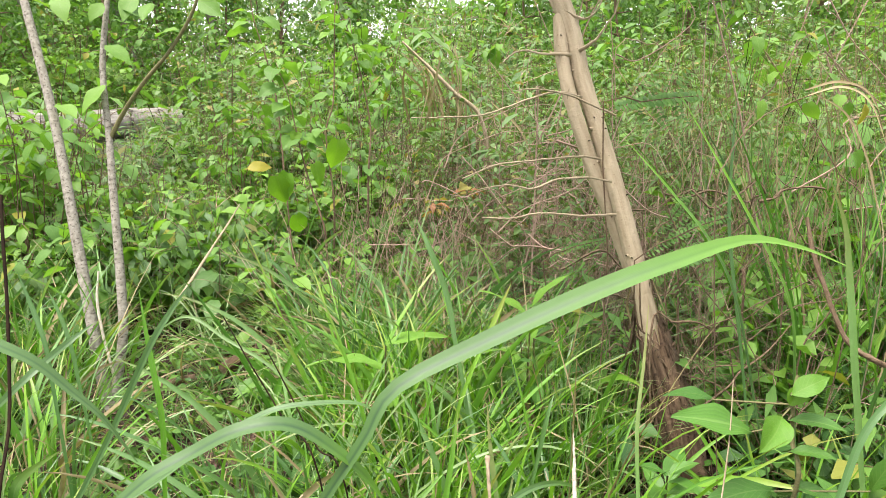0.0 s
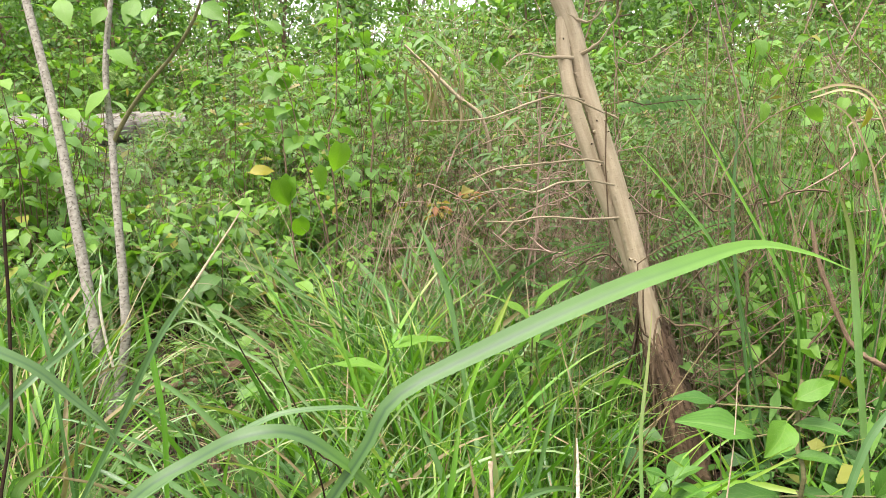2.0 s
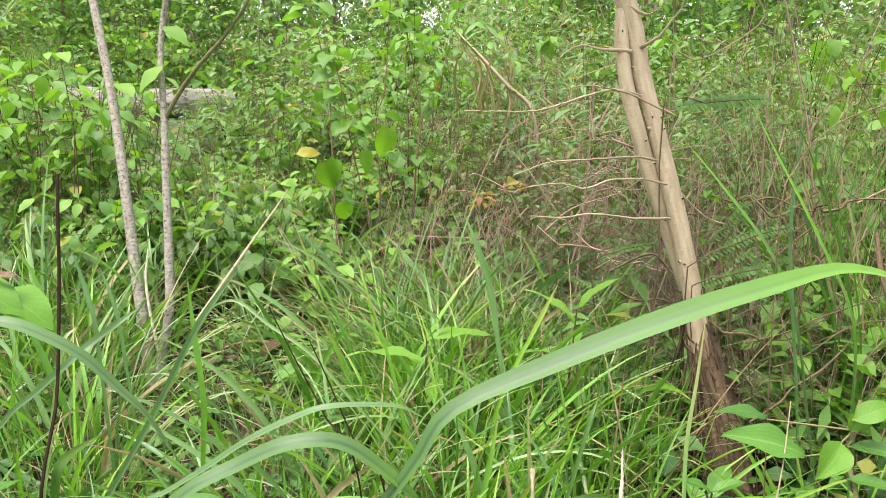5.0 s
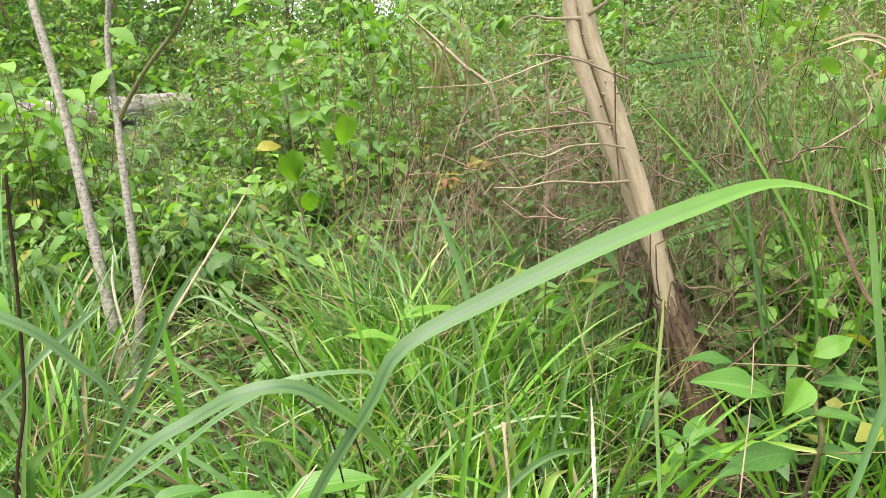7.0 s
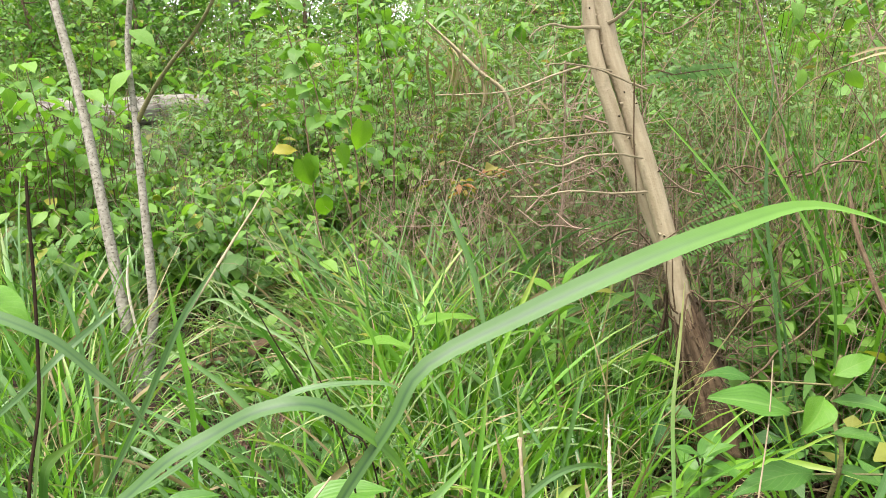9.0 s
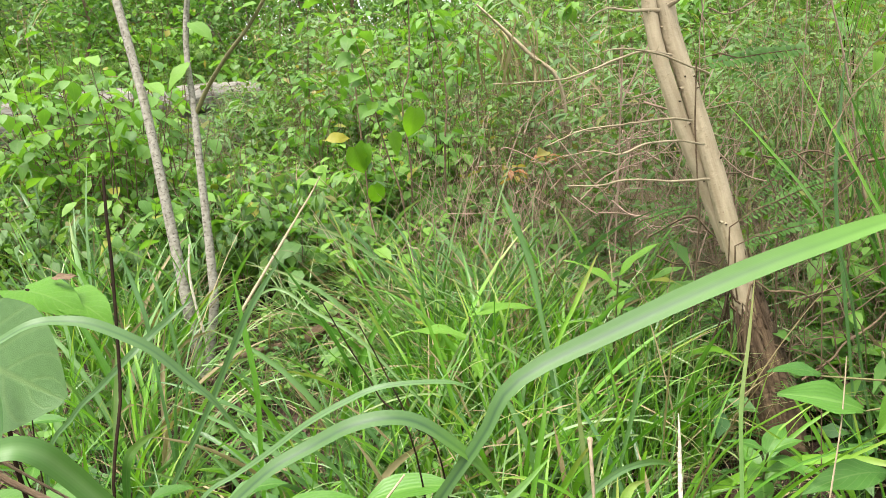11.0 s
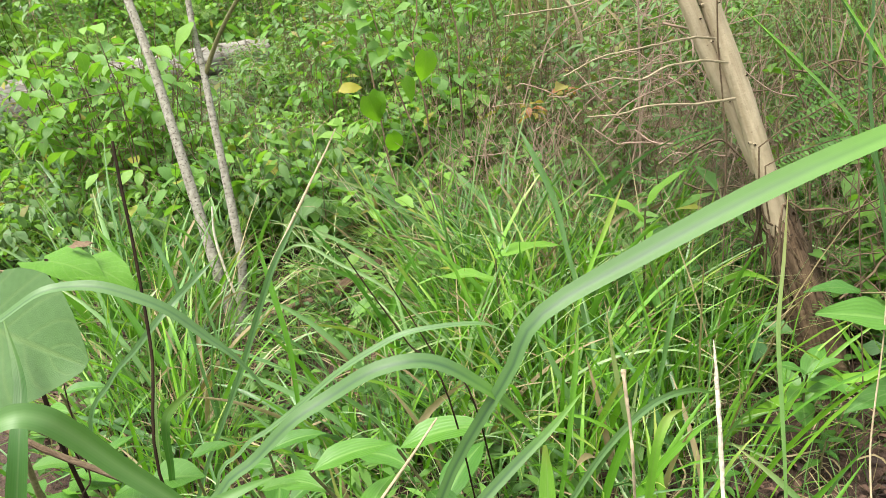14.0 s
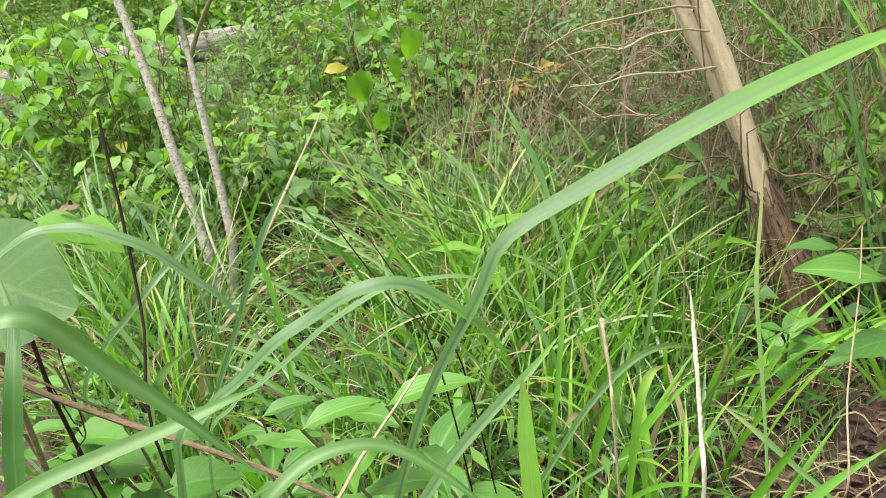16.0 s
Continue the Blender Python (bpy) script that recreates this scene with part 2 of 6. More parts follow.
STALK_WHITE = bark_material("bleached_stalk", (0.34, 0.3, 0.23), (0.5, 0.46, 0.38), (0.2, 0.16, 0.1), 5.0, (3, 1, 1), 12.0, 0.66, 0.6, 0.9)
LITTER = litter_material("leaf_litter", (0.055, 0.026, 0.016), (0.12, 0.066, 0.042), (0.028, 0.014, 0.009))


def soil_material():
    m, n, l, p, out = tree_of("soil")
    base = mixer(n, l, ramp(n, l, noisy(n, l, 3.0, 8.0), 0.3, 0.7), (0.026, 0.013, 0.008), (0.055, 0.029, 0.018))
    base = mixer(n, l, ramp(n, l, noisy(n, l, 45.0, 6.0), 0.5, 0.7), base, (0.075, 0.042, 0.027))
    co = n.new("ShaderNodeSeparateXYZ")
    l.new(n.new("ShaderNodeTexCoord").outputs["Object"], co.inputs[0])
    wild = ramp(n, l, math_node(n, l, "ADD", co.outputs[1], math_node(n, l, "MULTIPLY", noisy(n, l, 0.9), 4.0)), 7.0, 11.0)
    base = mixer(n, l, wild, base, mixer(n, l, noisy(n, l, 7.0), (0.03, 0.055, 0.018), (0.06, 0.075, 0.03)))
    l.new(base, p.inputs["Base Color"])
    p.inputs["Roughness"].default_value = 0.95
    bumped(n, l, p, math_node(n, l, "ADD", noisy(n, l, 18.0, 8.0), noisy(n, l, 90.0, 5.0)), 0.9, 0.02)
    return m


SOIL = soil_material()
RIB = blade_material("blade_midrib", (0.05, 0.115, 0.035), (0.06, 0.13, 0.04), (0.1, 0.18, 0.03), through_light=0.2)


# ---- mesh building ----
class Sheet:
    """Collects quads with their texture places, and makes one mesh of them."""

    def __init__(self):
        self.v, self.q, self.u, self.count = [], [], [], 0

    def add(self, verts, quads, uvs):
        self.v.append(np.asarray(verts, float).reshape(-1, 3))
        self.q.append(np.asarray(quads, int).reshape(-1, 4) + self.count)
        self.u.append(np.asarray(uvs, float).reshape(-1, 2))
        self.count += len(self.v[-1])
        return self

    def mesh(self, name, material):
        v, q, u = np.concatenate(self.v), np.concatenate(self.q), np.concatenate(self.u)
        me = bpy.data.meshes.new(name)
        me.vertices.add(len(v))
        me.vertices.foreach_set("co", v.ravel())
        me.loops.add(q.size)
        me.loops.foreach_set("vertex_index", q.ravel())
        me.polygons.add(len(q))
        me.polygons.foreach_set("loop_start", np.arange(0, q.size, 4))
        me.uv_layers.new(name="UVMap").data.foreach_set("uv", u[q.ravel()].ravel())
        me.update(calc_edges=True)
        me.polygons.foreach_set("use_smooth", np.ones(len(q), bool))
        me.materials.append(material)
        return me


def unit(v):
    v = np.asarray(v, float)
    return v / np.maximum(np.linalg.norm(v, axis=-1, keepdims=True), 1e-9)


def spline(points, steps):
    """A smooth line through a few control points."""
    p = np.asarray(points, float)
    p = np.vstack([2 * p[0] - p[1], p, 2 * p[-1] - p[-2]])
    n = len(p) - 3
    s = np.linspace(0, n - 1e-6, steps)
    i = s.astype(int)
    f = (s - i)[:, None]
    a, b, c, d = p[i], p[i + 1], p[i + 2], p[i + 3]
    return 0.5 * (2 * b + (c - a) * f + (2 * a - 5 * b + 4 * c - d) * f * f + (3 * b - a - 3 * c + d) * f**3)


def carry(line):
    """A frame (side, up) carried along a line without twisting."""
    t = unit(np.gradient(line, axis=0))
    side = unit(np.cross(t[0], (0.3, 0.2, 1.0) if abs(t[0][2]) < 0.9 else (0.0, 1.0, 0.1)))
    sides = []
    for k in range(len(line)):
        side = unit(side - t[k] * (side @ t[k]))
        sides.append(side)
    sides = np.array(sides)
    return t, sides, np.cross(t, sides)


def tube(sheet, line, radii, sides=6, knots=0.0, rng=None, flutes=0.0):
    """A round tapering stem along a line; knots: how uneven it is; flutes: how deep its lengthwise furrows are."""
    line = np.asarray(line, float)
    n = len(line)
    radii = np.interp(np.linspace(0, 1, n), np.linspace(0, 1, len(np.atleast_1d(radii))), np.atleast_1d(radii))
    _, a, b = carry(line)
    ang = np.linspace(0, 2 * np.pi, sides + 1)
    r = radii[:, None] * np.ones(sides + 1)
    if knots and rng is not None:
        wob = rng.normal(0, knots, (n, sides + 1))
        wob = (wob + np.roll(wob, 1, 0) + np.roll(wob, -1, 0) + np.roll(wob, 2, 0) + np.roll(wob, -2, 0)) * 0.45
        if flutes:
            furrow = rng.normal(0, flutes, sides + 1)[None] + np.cumsum(rng.normal(0, flutes * 0.18, (n, sides + 1)), 0)
            wob = wob + np.clip(furrow, -0.3, 0.3)
        wob[:, -1] = wob[:, 0]
        r = r * (1 + wob)
    v = line[:, None] + r[..., None] * (np.cos(ang)[None, :, None] * a[:, None] + np.sin(ang)[None, :, None] * b[:, None])
    length = np.r_[0, np.cumsum(np.linalg.norm(np.diff(line, axis=0), axis=1))]
    around = max(radii.mean(), 0.002) * 2 * np.pi
    uv = np.stack(np.broadcast_arrays(np.linspace(0, around * 10, sides + 1)[None, :], length[:, None] * 10), -1)
    i, j = np.meshgrid(np.arange(n - 1), np.arange(sides), indexing="ij")
    k = (i * (sides + 1) + j).ravel()
    sheet.add(v, np.stack([k, k + 1, k + sides + 2, k + sides + 1], 1), uv)
    return sheet


def cap(sheet, line, radius, sides=8):
    """Closes the end of a stem with a ring of quads to its middle."""
    line = np.asarray(line, float)
    t, a, b = carry(line)
    ang = np.linspace(0, 2 * np.pi, sides + 1)
    ring = line[-1] + radius * (np.cos(ang)[:, None] * a[-1] + np.sin(ang)[:, None] * b[-1])
    mid = np.repeat([line[-1] + t[-1] * radius * 0.12], sides + 1, 0)
    k = np.arange(sides)
    uv = np.stack(np.broadcast_arrays(ang[None, :] * 0.3, np.array([[0.0], [0.5]])), -1)
    sheet.add(np.vstack([ring, mid]), np.stack([k, k + 1, k + sides + 2, k + sides + 1], 1), uv)


def strip(sheet, line, widths, facing, fold=0.25, across=2, twist=0.0):
    """A long blade along a line; facing: the way its upper side looks; fold: how deep its keel lies."""
    line = np.asarray(line, float)
    n = len(line)
    w = np.interp(np.linspace(0, 1, n), np.linspace(0, 1, len(widths)), widths)
    t = unit(np.gradient(line, axis=0))
    face = np.asarray(facing, float)
    side = unit(np.cross(t, face))
    up = np.cross(side, t)
    if twist:
        a = np.linspace(0, twist, n)[:, None]
        side, up = side * np.cos(a) + up * np.sin(a), up * np.cos(a) - side * np.sin(a)
    u = np.linspace(-1, 1, across + 1)
    v = line[:, None] + 0.5 * w[:, None, None] * (u[None, :, None] * side[:, None] + fold * (np.abs(u) - 0.5)[None, :, None] * up[:, None])
    uv = np.stack(np.broadcast_arrays((u * 0.5 + 0.5)[None, :], np.linspace(0, 1, n)[:, None]), -1)
    i, j = np.meshgrid(np.arange(n - 1), np.arange(across), indexing="ij")
    k = (i * (across + 1) + j).ravel()
    sheet.add(v, np.stack([k, k + 1, k + across + 2, k + across + 1], 1), uv)
    return sheet


LEAF_SHAPES = {
    # half width along the leaf, and how far the base lobes reach back
    "heart": ((0.3, 0.47, 0.5, 0.45, 0.34, 0.18, 0.015), 0.2),
    "round": ((0.12, 0.38, 0.47, 0.48, 0.42, 0.27, 0.04), 0.06),
    "ovate": ((0.04, 0.2, 0.29, 0.3, 0.24, 0.13, 0.01), 0.02),
    "oblong": ((0.03, 0.13, 0.2, 0.215, 0.18, 0.1, 0.01), 0.02),
    "wide": ((0.16, 0.33, 0.38, 0.37, 0.3, 0.17, 0.015), 0.08),
    "lance": ((0.03, 0.1, 0.14, 0.14, 0.11, 0.06, 0.008), 0.0),
    "leaflet": ((0.06, 0.2, 0.24, 0.25, 0.22, 0.14, 0.04), 0.0),
}


def leaf_form(kind, rows=6, across=4, fold=0.12, droop=0.2, wave=0.0, stalk=0.0, skew=0.0):
    """One leaf of length 1 along +y with its upper side to +z: vertices, quads, texture places."""
    half, lobe = LEAF_SHAPES[kind]
    s = np.linspace(0, 1, rows + 1)
    w = np.interp(s, np.linspace(0, 1, len(half)), half)
    u = np.linspace(-1, 1, across + 1)
    x = w[:, None] * u[None]
    y = s[:, None] - lobe * np.abs(u)[None] ** 1.5 * (1 - s[:, None]) ** 2
    z = fold * np.abs(x) - droop * s[:, None] ** 2 + wave * np.sin(s[:, None] * 13 + u[None] * 2) * np.abs(u)[None]
    z = z + skew * x * s[:, None]
    x = x + 0.35 * skew * s[:, None] ** 2
    v = np.stack([x, y + stalk, z + 0 * x], -1).reshape(-1, 3)
    uv = np.stack(np.broadcast_arrays(u[None] * 0.5 + 0.5, s[:, None]), -1).reshape(-1, 2)
    i, j = np.meshgrid(np.arange(rows), np.arange(across), indexing="ij")
    k = (i * (across + 1) + j).ravel()
    q = np.stack([k, k + 1, k + across + 2, k + across + 1], 1)
    if stalk:
        m = len(v)
        r = 0.013
        v = np.vstack([v, [[-r, 0, 0], [r, 0, 0], [r, stalk, 0], [-r, stalk, 0]]])
        q = np.vstack([q, [[m, m + 1, m + 2, m + 3]]])
        uv = np.vstack([uv, [[0.5, 0], [0.5, 0], [0.5, 0.1], [0.5, 0.1]]])
    return v, q, uv


def frames(ahead, up):
    """Turns that send +y to ahead and +z towards up, one for each row."""
    y = unit(ahead)
    x = unit(np.cross(y, up))
    return np.stack([x, y, np.cross(x, y)], -1)


def scatter(sheet, form, places, turns, sizes):
    """Many leaves of one form in one sheet."""
    v, q, uv = form
    n = len(places)
    if not n:
        return sheet
    w = np.einsum("nij,vj->nvi", turns, v) * np.asarray(sizes)[:, None, None] + np.asarray(places)[:, None]
    sheet.add(w, (q[None] + (np.arange(n) * len(v))[:, None, None]), np.tile(uv, (n, 1)))
    return sheet


def part(name, mesh, parent, label=""):
    ob = new(name, mesh)
    ob.parent = parent
    return tagged(ob, label)


def thing(name, label, category, group="", kind="", at=(0, 0, 0)):
    ob = new(name)
    ob.location = at
    ob.empty_display_size = 0.05
    return tagged(ob, label, category, group, kind)


def leaf_data(name, kind, material, **form):
    return Sheet().add(*leaf_form(kind, **form)).mesh(name, material)


def put_leaf(parent, mesh, place, ahead, up, size, name="leaf", label=""):
    """One leaf as an object of its own, in the frame of its plant."""
    ob = new(name, mesh)
    ob.parent = parent
    turn = Matrix(frames(np.array([ahead], float), np.array([up], float))[0].tolist()).to_4x4()
    ob.matrix_basis = Matrix.Translation(place) @ turn @ Matrix.Scale(size, 4)
    return tagged(ob, label)


def ground_height(x, y):
    """Gently uneven ground, nearly level, with a low bank under the fallen trunk."""
    s = max(0.0, min(1.0, ((x + 5.9) * 2.3 + (y - 4.9) * 5.0) / 30.3))
    bank = 0.42 * math.exp(-((x + 5.9 - 2.3 * s) ** 2 + (y - 4.9 - 5.0 * s) ** 2) / 1.2)
    return 0.03 * math.sin(1.7 * x + 0.6) * math.sin(1.3 * y) + 0.02 * math.sin(4.1 * x - 2.0 * y) + 0.012 * max(y - 6, 0) + bank


# ---- ground ----
def build_ground():
    near = np.linspace(-9, 9, 121)
    xs = np.r_[[-900, -200, -60, -25, -14], near, [14, 25, 60, 200, 900]]
    ys = np.r_[[-900, -200, -50, -12], np.linspace(-4, 14, 121), [20, 30, 50, 120, 300, 900]]
    v = np.array([[x, y, ground_height(x, min(y, 40)) if abs(x) < 60 and -60 < y else 0.0] for y in ys for x in xs])
    n = len(xs)
    i, j = np.meshgrid(np.arange(len(ys) - 1), np.arange(n - 1), indexing="ij")
    k = (i * n + j).ravel()
    me = Sheet().add(v, np.stack([k, k + 1, k + n + 1, k + n], 1), v[:, :2]).mesh("ground", SOIL)
    return tagged(new("ground", me), "reddish brown soil under dense wild undergrowth", "ground", kind="structure")


build_ground()


# ---- plant forms, built once each and copied ----
def stem_line(rng, base, height, lean, bend, steps=8):
    """A free-standing stem from its base: leaning to (lean) and bending on."""
    s = np.linspace(0, 1, steps)[:, None]
    side = np.r_[lean, 0.0]
    curve = np.r_[bend, 0.0]
    wob = np.cumsum(rng.normal(0, 0.012 * height, (steps, 3)), axis=0) * [1, 1, 0.3]
    wob[0] = 0
    return np.asarray(base, float) + s * [0, 0, height] + s * side + s**2 * curve + wob


def leaves_along(rng, line, first, count, droop, spread=1.0, jitter=0.5):
    """Places and turns of leaves set by turns along a stem."""
    s = np.sort(rng.uniform(first, 1.0, count))
    idx = s * (len(line) - 1)
    i = np.minimum(idx.astype(int), len(line) - 2)
    f = (idx - i)[:, None]
    at = line[i] * (1 - f) + line[i + 1] * f
    t = unit(line[i + 1] - line[i])
    ang = np.arange(count) * 2.4 + rng.uniform(0, 6.28) + rng.normal(0, 0.4, count)
    out = np.stack([np.cos(ang), np.sin(ang), np.zeros(count)], 1)
    ahead = unit(out * spread + t * 0.35 + [0, 0, -droop] + rng.normal(0, jitter * 0.35, (count, 3)))
    up = unit(np.array([0, 0, 1.0]) + out * 0.5 + rng.normal(0, jitter * 0.5, (count, 3)))
    return at, frames(ahead, up)


def bush(name, label, category, seed, stems, height, spread, leaf, size, per_stem, leaf_mat, bark, droop=0.3, radius=0.005, twigs=3, rows=3, first=0.25, group=""):
    """A many-stemmed shrub: stems with side twigs, and its foliage."""
    rng = np.random.default_rng(seed)
    top = thing(name, label, category, group)
    wood, green = Sheet(), Sheet()
    shapes = [leaf_form(leaf, rows, 2, f, d, 0.02, 0.32, k) for f, d, k in ((0.2, 0.3, 0.3), (0.45, 0.15, -0.4), (0.05, 0.55, 0.15))]
    for k in range(stems):
        a = k * 2.4 + rng.uniform(0, 1)
        out = np.array([math.cos(a), math.sin(a)])
        h = height * rng.uniform(0.65, 1.05)
        reach = spread * rng.uniform(0.25, 1.0)
        line = stem_line(rng, np.r_[out * spread * 0.12 * rng.uniform(0.2, 1), -0.03], h, out * reach * 0.6, out * reach * 0.5)
        tube(wood, line, (radius, radius * 0.35), 5)
        lines = [line]
        for _ in range(twigs):
            i = rng.integers(2, 7)
            o = unit(np.r_[out + rng.normal(0, 1.0, 2), rng.uniform(0.3, 1.0)])
            twig = line[i] + np.linspace(0, 1, 5)[:, None] * o * h * rng.uniform(0.18, 0.38) + np.linspace(0, 1, 5)[:, None] ** 2 * [0, 0, -0.05 * h]
            tube(wood, twig, (radius * 0.5, radius * 0.22), 4)
            lines.append(twig)
        for j, ln in enumerate(lines):
            c = per_stem if j == 0 else max(per_stem // 2, 3)
            at, turn = leaves_along(rng, ln, first if j == 0 else 0.15, c, droop)
            for f in range(3):
                scatter(green, shapes[f], at[f::3], turn[f::3], size * rng.uniform(0.45, 1.2, len(at[f::3])))
    tagged(part("stem", wood.mesh("stem", bark), top), kind="stuff")
    tagged(part("foliage", green.mesh("foliage", leaf_mat), top), kind="stuff")
    return top


def pinnate(sheet, rng, line, leaflet, size, pairs, up, material_form=None, loose=0.2):
    """Leaflets in pairs along a leaf's stalk."""
    form = material_form or leaf_form(leaflet, 2, 2, 0.1, 0.1)
    s = np.linspace(0.15, 1.0, pairs) * (len(line) - 1)
    i = np.minimum(s.astype(int), len(line) - 2)
    f = (s - i)[:, None]
    at = line[i] * (1 - f) + line[i + 1] * f
    t = unit(line[i + 1] - line[i])
    side = unit(np.cross(t, up))
    scale = size * (0.55 + 0.45 * np.sin(np.linspace(0.5, 2.6, pairs)))
    for sign in (-1, 1):
        ahead = unit(side * sign + t * 0.35 + rng.normal(0, 0.08, (pairs, 3)))
        scatter(sheet, form, at, frames(ahead, np.tile(up, (pairs, 1)) + rng.normal(0, loose, (pairs, 3))), scale)


def feather_bush(name, label, category, seed, fronds, height, frond_len, leaflet_size, pairs, leaf_mat, bark, twice=False, rise=0.8, radius=0.004):
    """A shrub of feathery compound leaves on thin stems."""
    rng = np.random.default_rng(seed)
    top = thing(name, label, category)
    wood, green = Sheet(), Sheet()
    form = leaf_form("leaflet", 1, 2, 0.1, 0.05)
    for k in range(max(3, fronds // 5)):
        a = k * 2.4 + rng.uniform(0, 1)
        out = np.array([math.cos(a), math.sin(a)])
        h = height * rng.uniform(0.7, 1.05)
        line = stem_line(rng, np.r_[out * 0.05, -0.03], h, out * height * 0.3, out * height * 0.2)
        tube(wood, line, (radius, radius * 0.4), 5)
        for j in range(5):
            i = rng.integers(2, 8)
            b = j * 2.4 + a + rng.normal(0, 0.3)
            o = np.array([math.cos(b), math.sin(b), 0.0])
            s = np.linspace(0, 1, 7)[:, None]
            fl = frond_len * rng.uniform(0.7, 1.1)
            rachis = line[i] + s * (o + [0, 0, rise * 0.5]) * fl + s**2 * np.array([0, 0, -0.55 * rise]) * fl
            tube(wood, rachis, (radius * 0.35, radius * 0.15), 3)
            if not twice:
                pinnate(green, rng, rachis, "leaflet", leaflet_size, pairs, (0, 0, 1), form)
                continue
            side = unit(np.cross(o, (0, 0, 1)))
            for f in np.linspace(0.2, 1.0, 7):
                for sign in (-1, 1):
                    r0 = rachis[int(f * 6)]
                    sub = r0 + np.linspace(0, 1, 4)[:, None] * (side * sign + o * 0.5 + [0, 0, -0.1]) * fl * 0.33 * (1.15 - 0.5 * f)
                    pinnate(green, rng, sub + rng.normal(0, 0.02, 3), "leaflet", leaflet_size, pairs, unit(o * 0.7 + [0, 0, 0.7] + rng.normal(0, 0.5, 3)), form, 0.6)
    tagged(part("stem", wood.mesh("stem", bark), top), kind="stuff")
    tagged(part("foliage", green.mesh("foliage", leaf_mat), top), kind="stuff")
    return top


def tuft(name, label, seed, blades, length, width, spread, leaning, mat, dry=0, group="grass tufts", segs=6, curl=0.75, across=2):
    """A grass tuft: arching blades from one foot, some of them dry."""
    rng = np.random.default_rng(seed)
    top = thing(name, label, "grass", group, "stuff")
    green, straw = Sheet(), Sheet()
    for k in range(blades):
        a = rng.uniform(0, 2 * math.pi)
        out = np.array([math.cos(a), math.sin(a), 0.0])
        ln = length * rng.uniform(0.45, 1.1)
        foot = out * 1.7 * spread * rng.uniform(0, 1) + [0, 0, -0.02]
        tilt = leaning * rng.uniform(0.15, 1.0)
        s = np.linspace(0, 1, segs + 1)
        ang = math.pi / 2 - tilt - curl * rng.uniform(0.3, 1.5) * s**1.6
        step = np.stack([np.cos(ang)[:, None] * out, np.zeros((segs + 1, 3))], 0)[0] + np.sin(ang)[:, None] * np.array([0, 0, 1.0])
        line = foot + np.vstack([[0, 0, 0], np.cumsum(step[:-1], 0)]) * ln / segs
        line += np.cross(out, (0, 0, 1)) * (s**2 * rng.normal(0, 0.08) * ln)[:, None]
        w = width * rng.uniform(0.6, 1.25)
        face = np.cross(np.cross(unit(line[-1] - line[0]), out), unit(line[-1] - line[0])) + rng.normal(0, 0.5, 3) * [1, 1, 0.2]
        w *= 0.55 + 0.9 * rng.uniform() ** 2
        strip(straw if rng.uniform() < dry else green, line, (w * 0.55, w, w * 0.95, w * 0.7, w * 0.06), np.cross(np.cross(line[-1] - line[0], out + 0.01), line[-1] - line[0]) * -1 + rng.normal(0, 0.15, 3), 0.35, across, rng.normal(0, 1.1))
    if green.count:
        tagged(part("green_growth", green.mesh("green_growth", mat), top), kind="stuff")
    if straw.count:
        tagged(part("dry_growth", straw.mesh("dry_growth", BLADE_DRY), top, "straw-coloured dead grass blades"), kind="stuff")
    return top


def twig_tangle(name, label, category, seed, count, size, bark, radius=0.003, flat=0.6, forks=2):
    """A tangle of dry leafless twigs."""
    rng = np.random.default_rng(seed)
    top = thing(name, label, category)
    wood = Sheet()
    for k in range(count):
        foot = np.r_[rng.normal(0, 0.18 * size, 2), -0.02]
        a = rng.uniform(0, 6.28)
        out = np.array([math.cos(a), math.sin(a)])
        h = size * rng.uniform(0.4, 1.0)
        line = stem_line(rng, foot, h, out * size * flat * rng.uniform(0.1, 1), out * size * flat * rng.uniform(-0.4, 0.8), 9)
        r = radius * rng.uniform(0.5, 1.3)
        tube(wood, line, (r, r * 0.35), 4)
        for _ in range(forks):
            i = rng.integers(2, 8)
            o = unit(rng.normal(0, 1, 3) + [0, 0, 0.5])
            tube(wood, line[i] + np.linspace(0, 1, 4)[:, None] * o * size * rng.uniform(0.12, 0.35) + rng.normal(0, 0.006, (4, 3)), (r * 0.5, r * 0.25), 3)
    tagged(part("dead_growth", wood.mesh("dead_growth", bark), top), kind="stuff")
    return top


PLACED = np.random.default_rng(77)


def bare(x, y):
    """The trodden, littered patches: round the foot of the tree, at the saplings and before the rotting branch."""
    q = x / max(y, 0.1)
    return (0.24 < q < 0.54 and 0.95 < y < 1.98) or (-0.62 < q < -0.4 and 1.35 < y < 2.5) or (-0.38 < q < -0.2 and 1.95 < y < 2.62)


def sow(forms, spots, lo=0.8, hi=1.2, tilt=6.0):
    """Sets copies of the forms at the spots, each turned and scaled by chance. The first copy of each form is the form itself."""
    fresh = list(forms)
    if forms[0].get("group") in ("grass tufts", "tall grasses"):
        spots = [p for p in spots if not bare(*p)] or spots[:1]
    if forms[0].get("group") == "low weeds":
        spots = [p for p in spots if not (0.24 < p[0] / p[1] < 0.5 and 1.2 < p[1] < 1.98)] or spots[:1]
    for n, (x, y) in enumerate(spots):
        z = ground_height(x, y)
        m = pose(x, y, z, PLACED.normal(0, tilt), PLACED.normal(0, tilt), PLACED.uniform(0, 360))
        k = PLACED.uniform(lo, hi)
        if fresh:
            ob = fresh.pop()
            ob.matrix_basis = m @ Matrix.Scale(k, 4)
        else:
            ob = copy_thing(forms[n % len(forms)], m)
            ob.scale = (k, k, k)


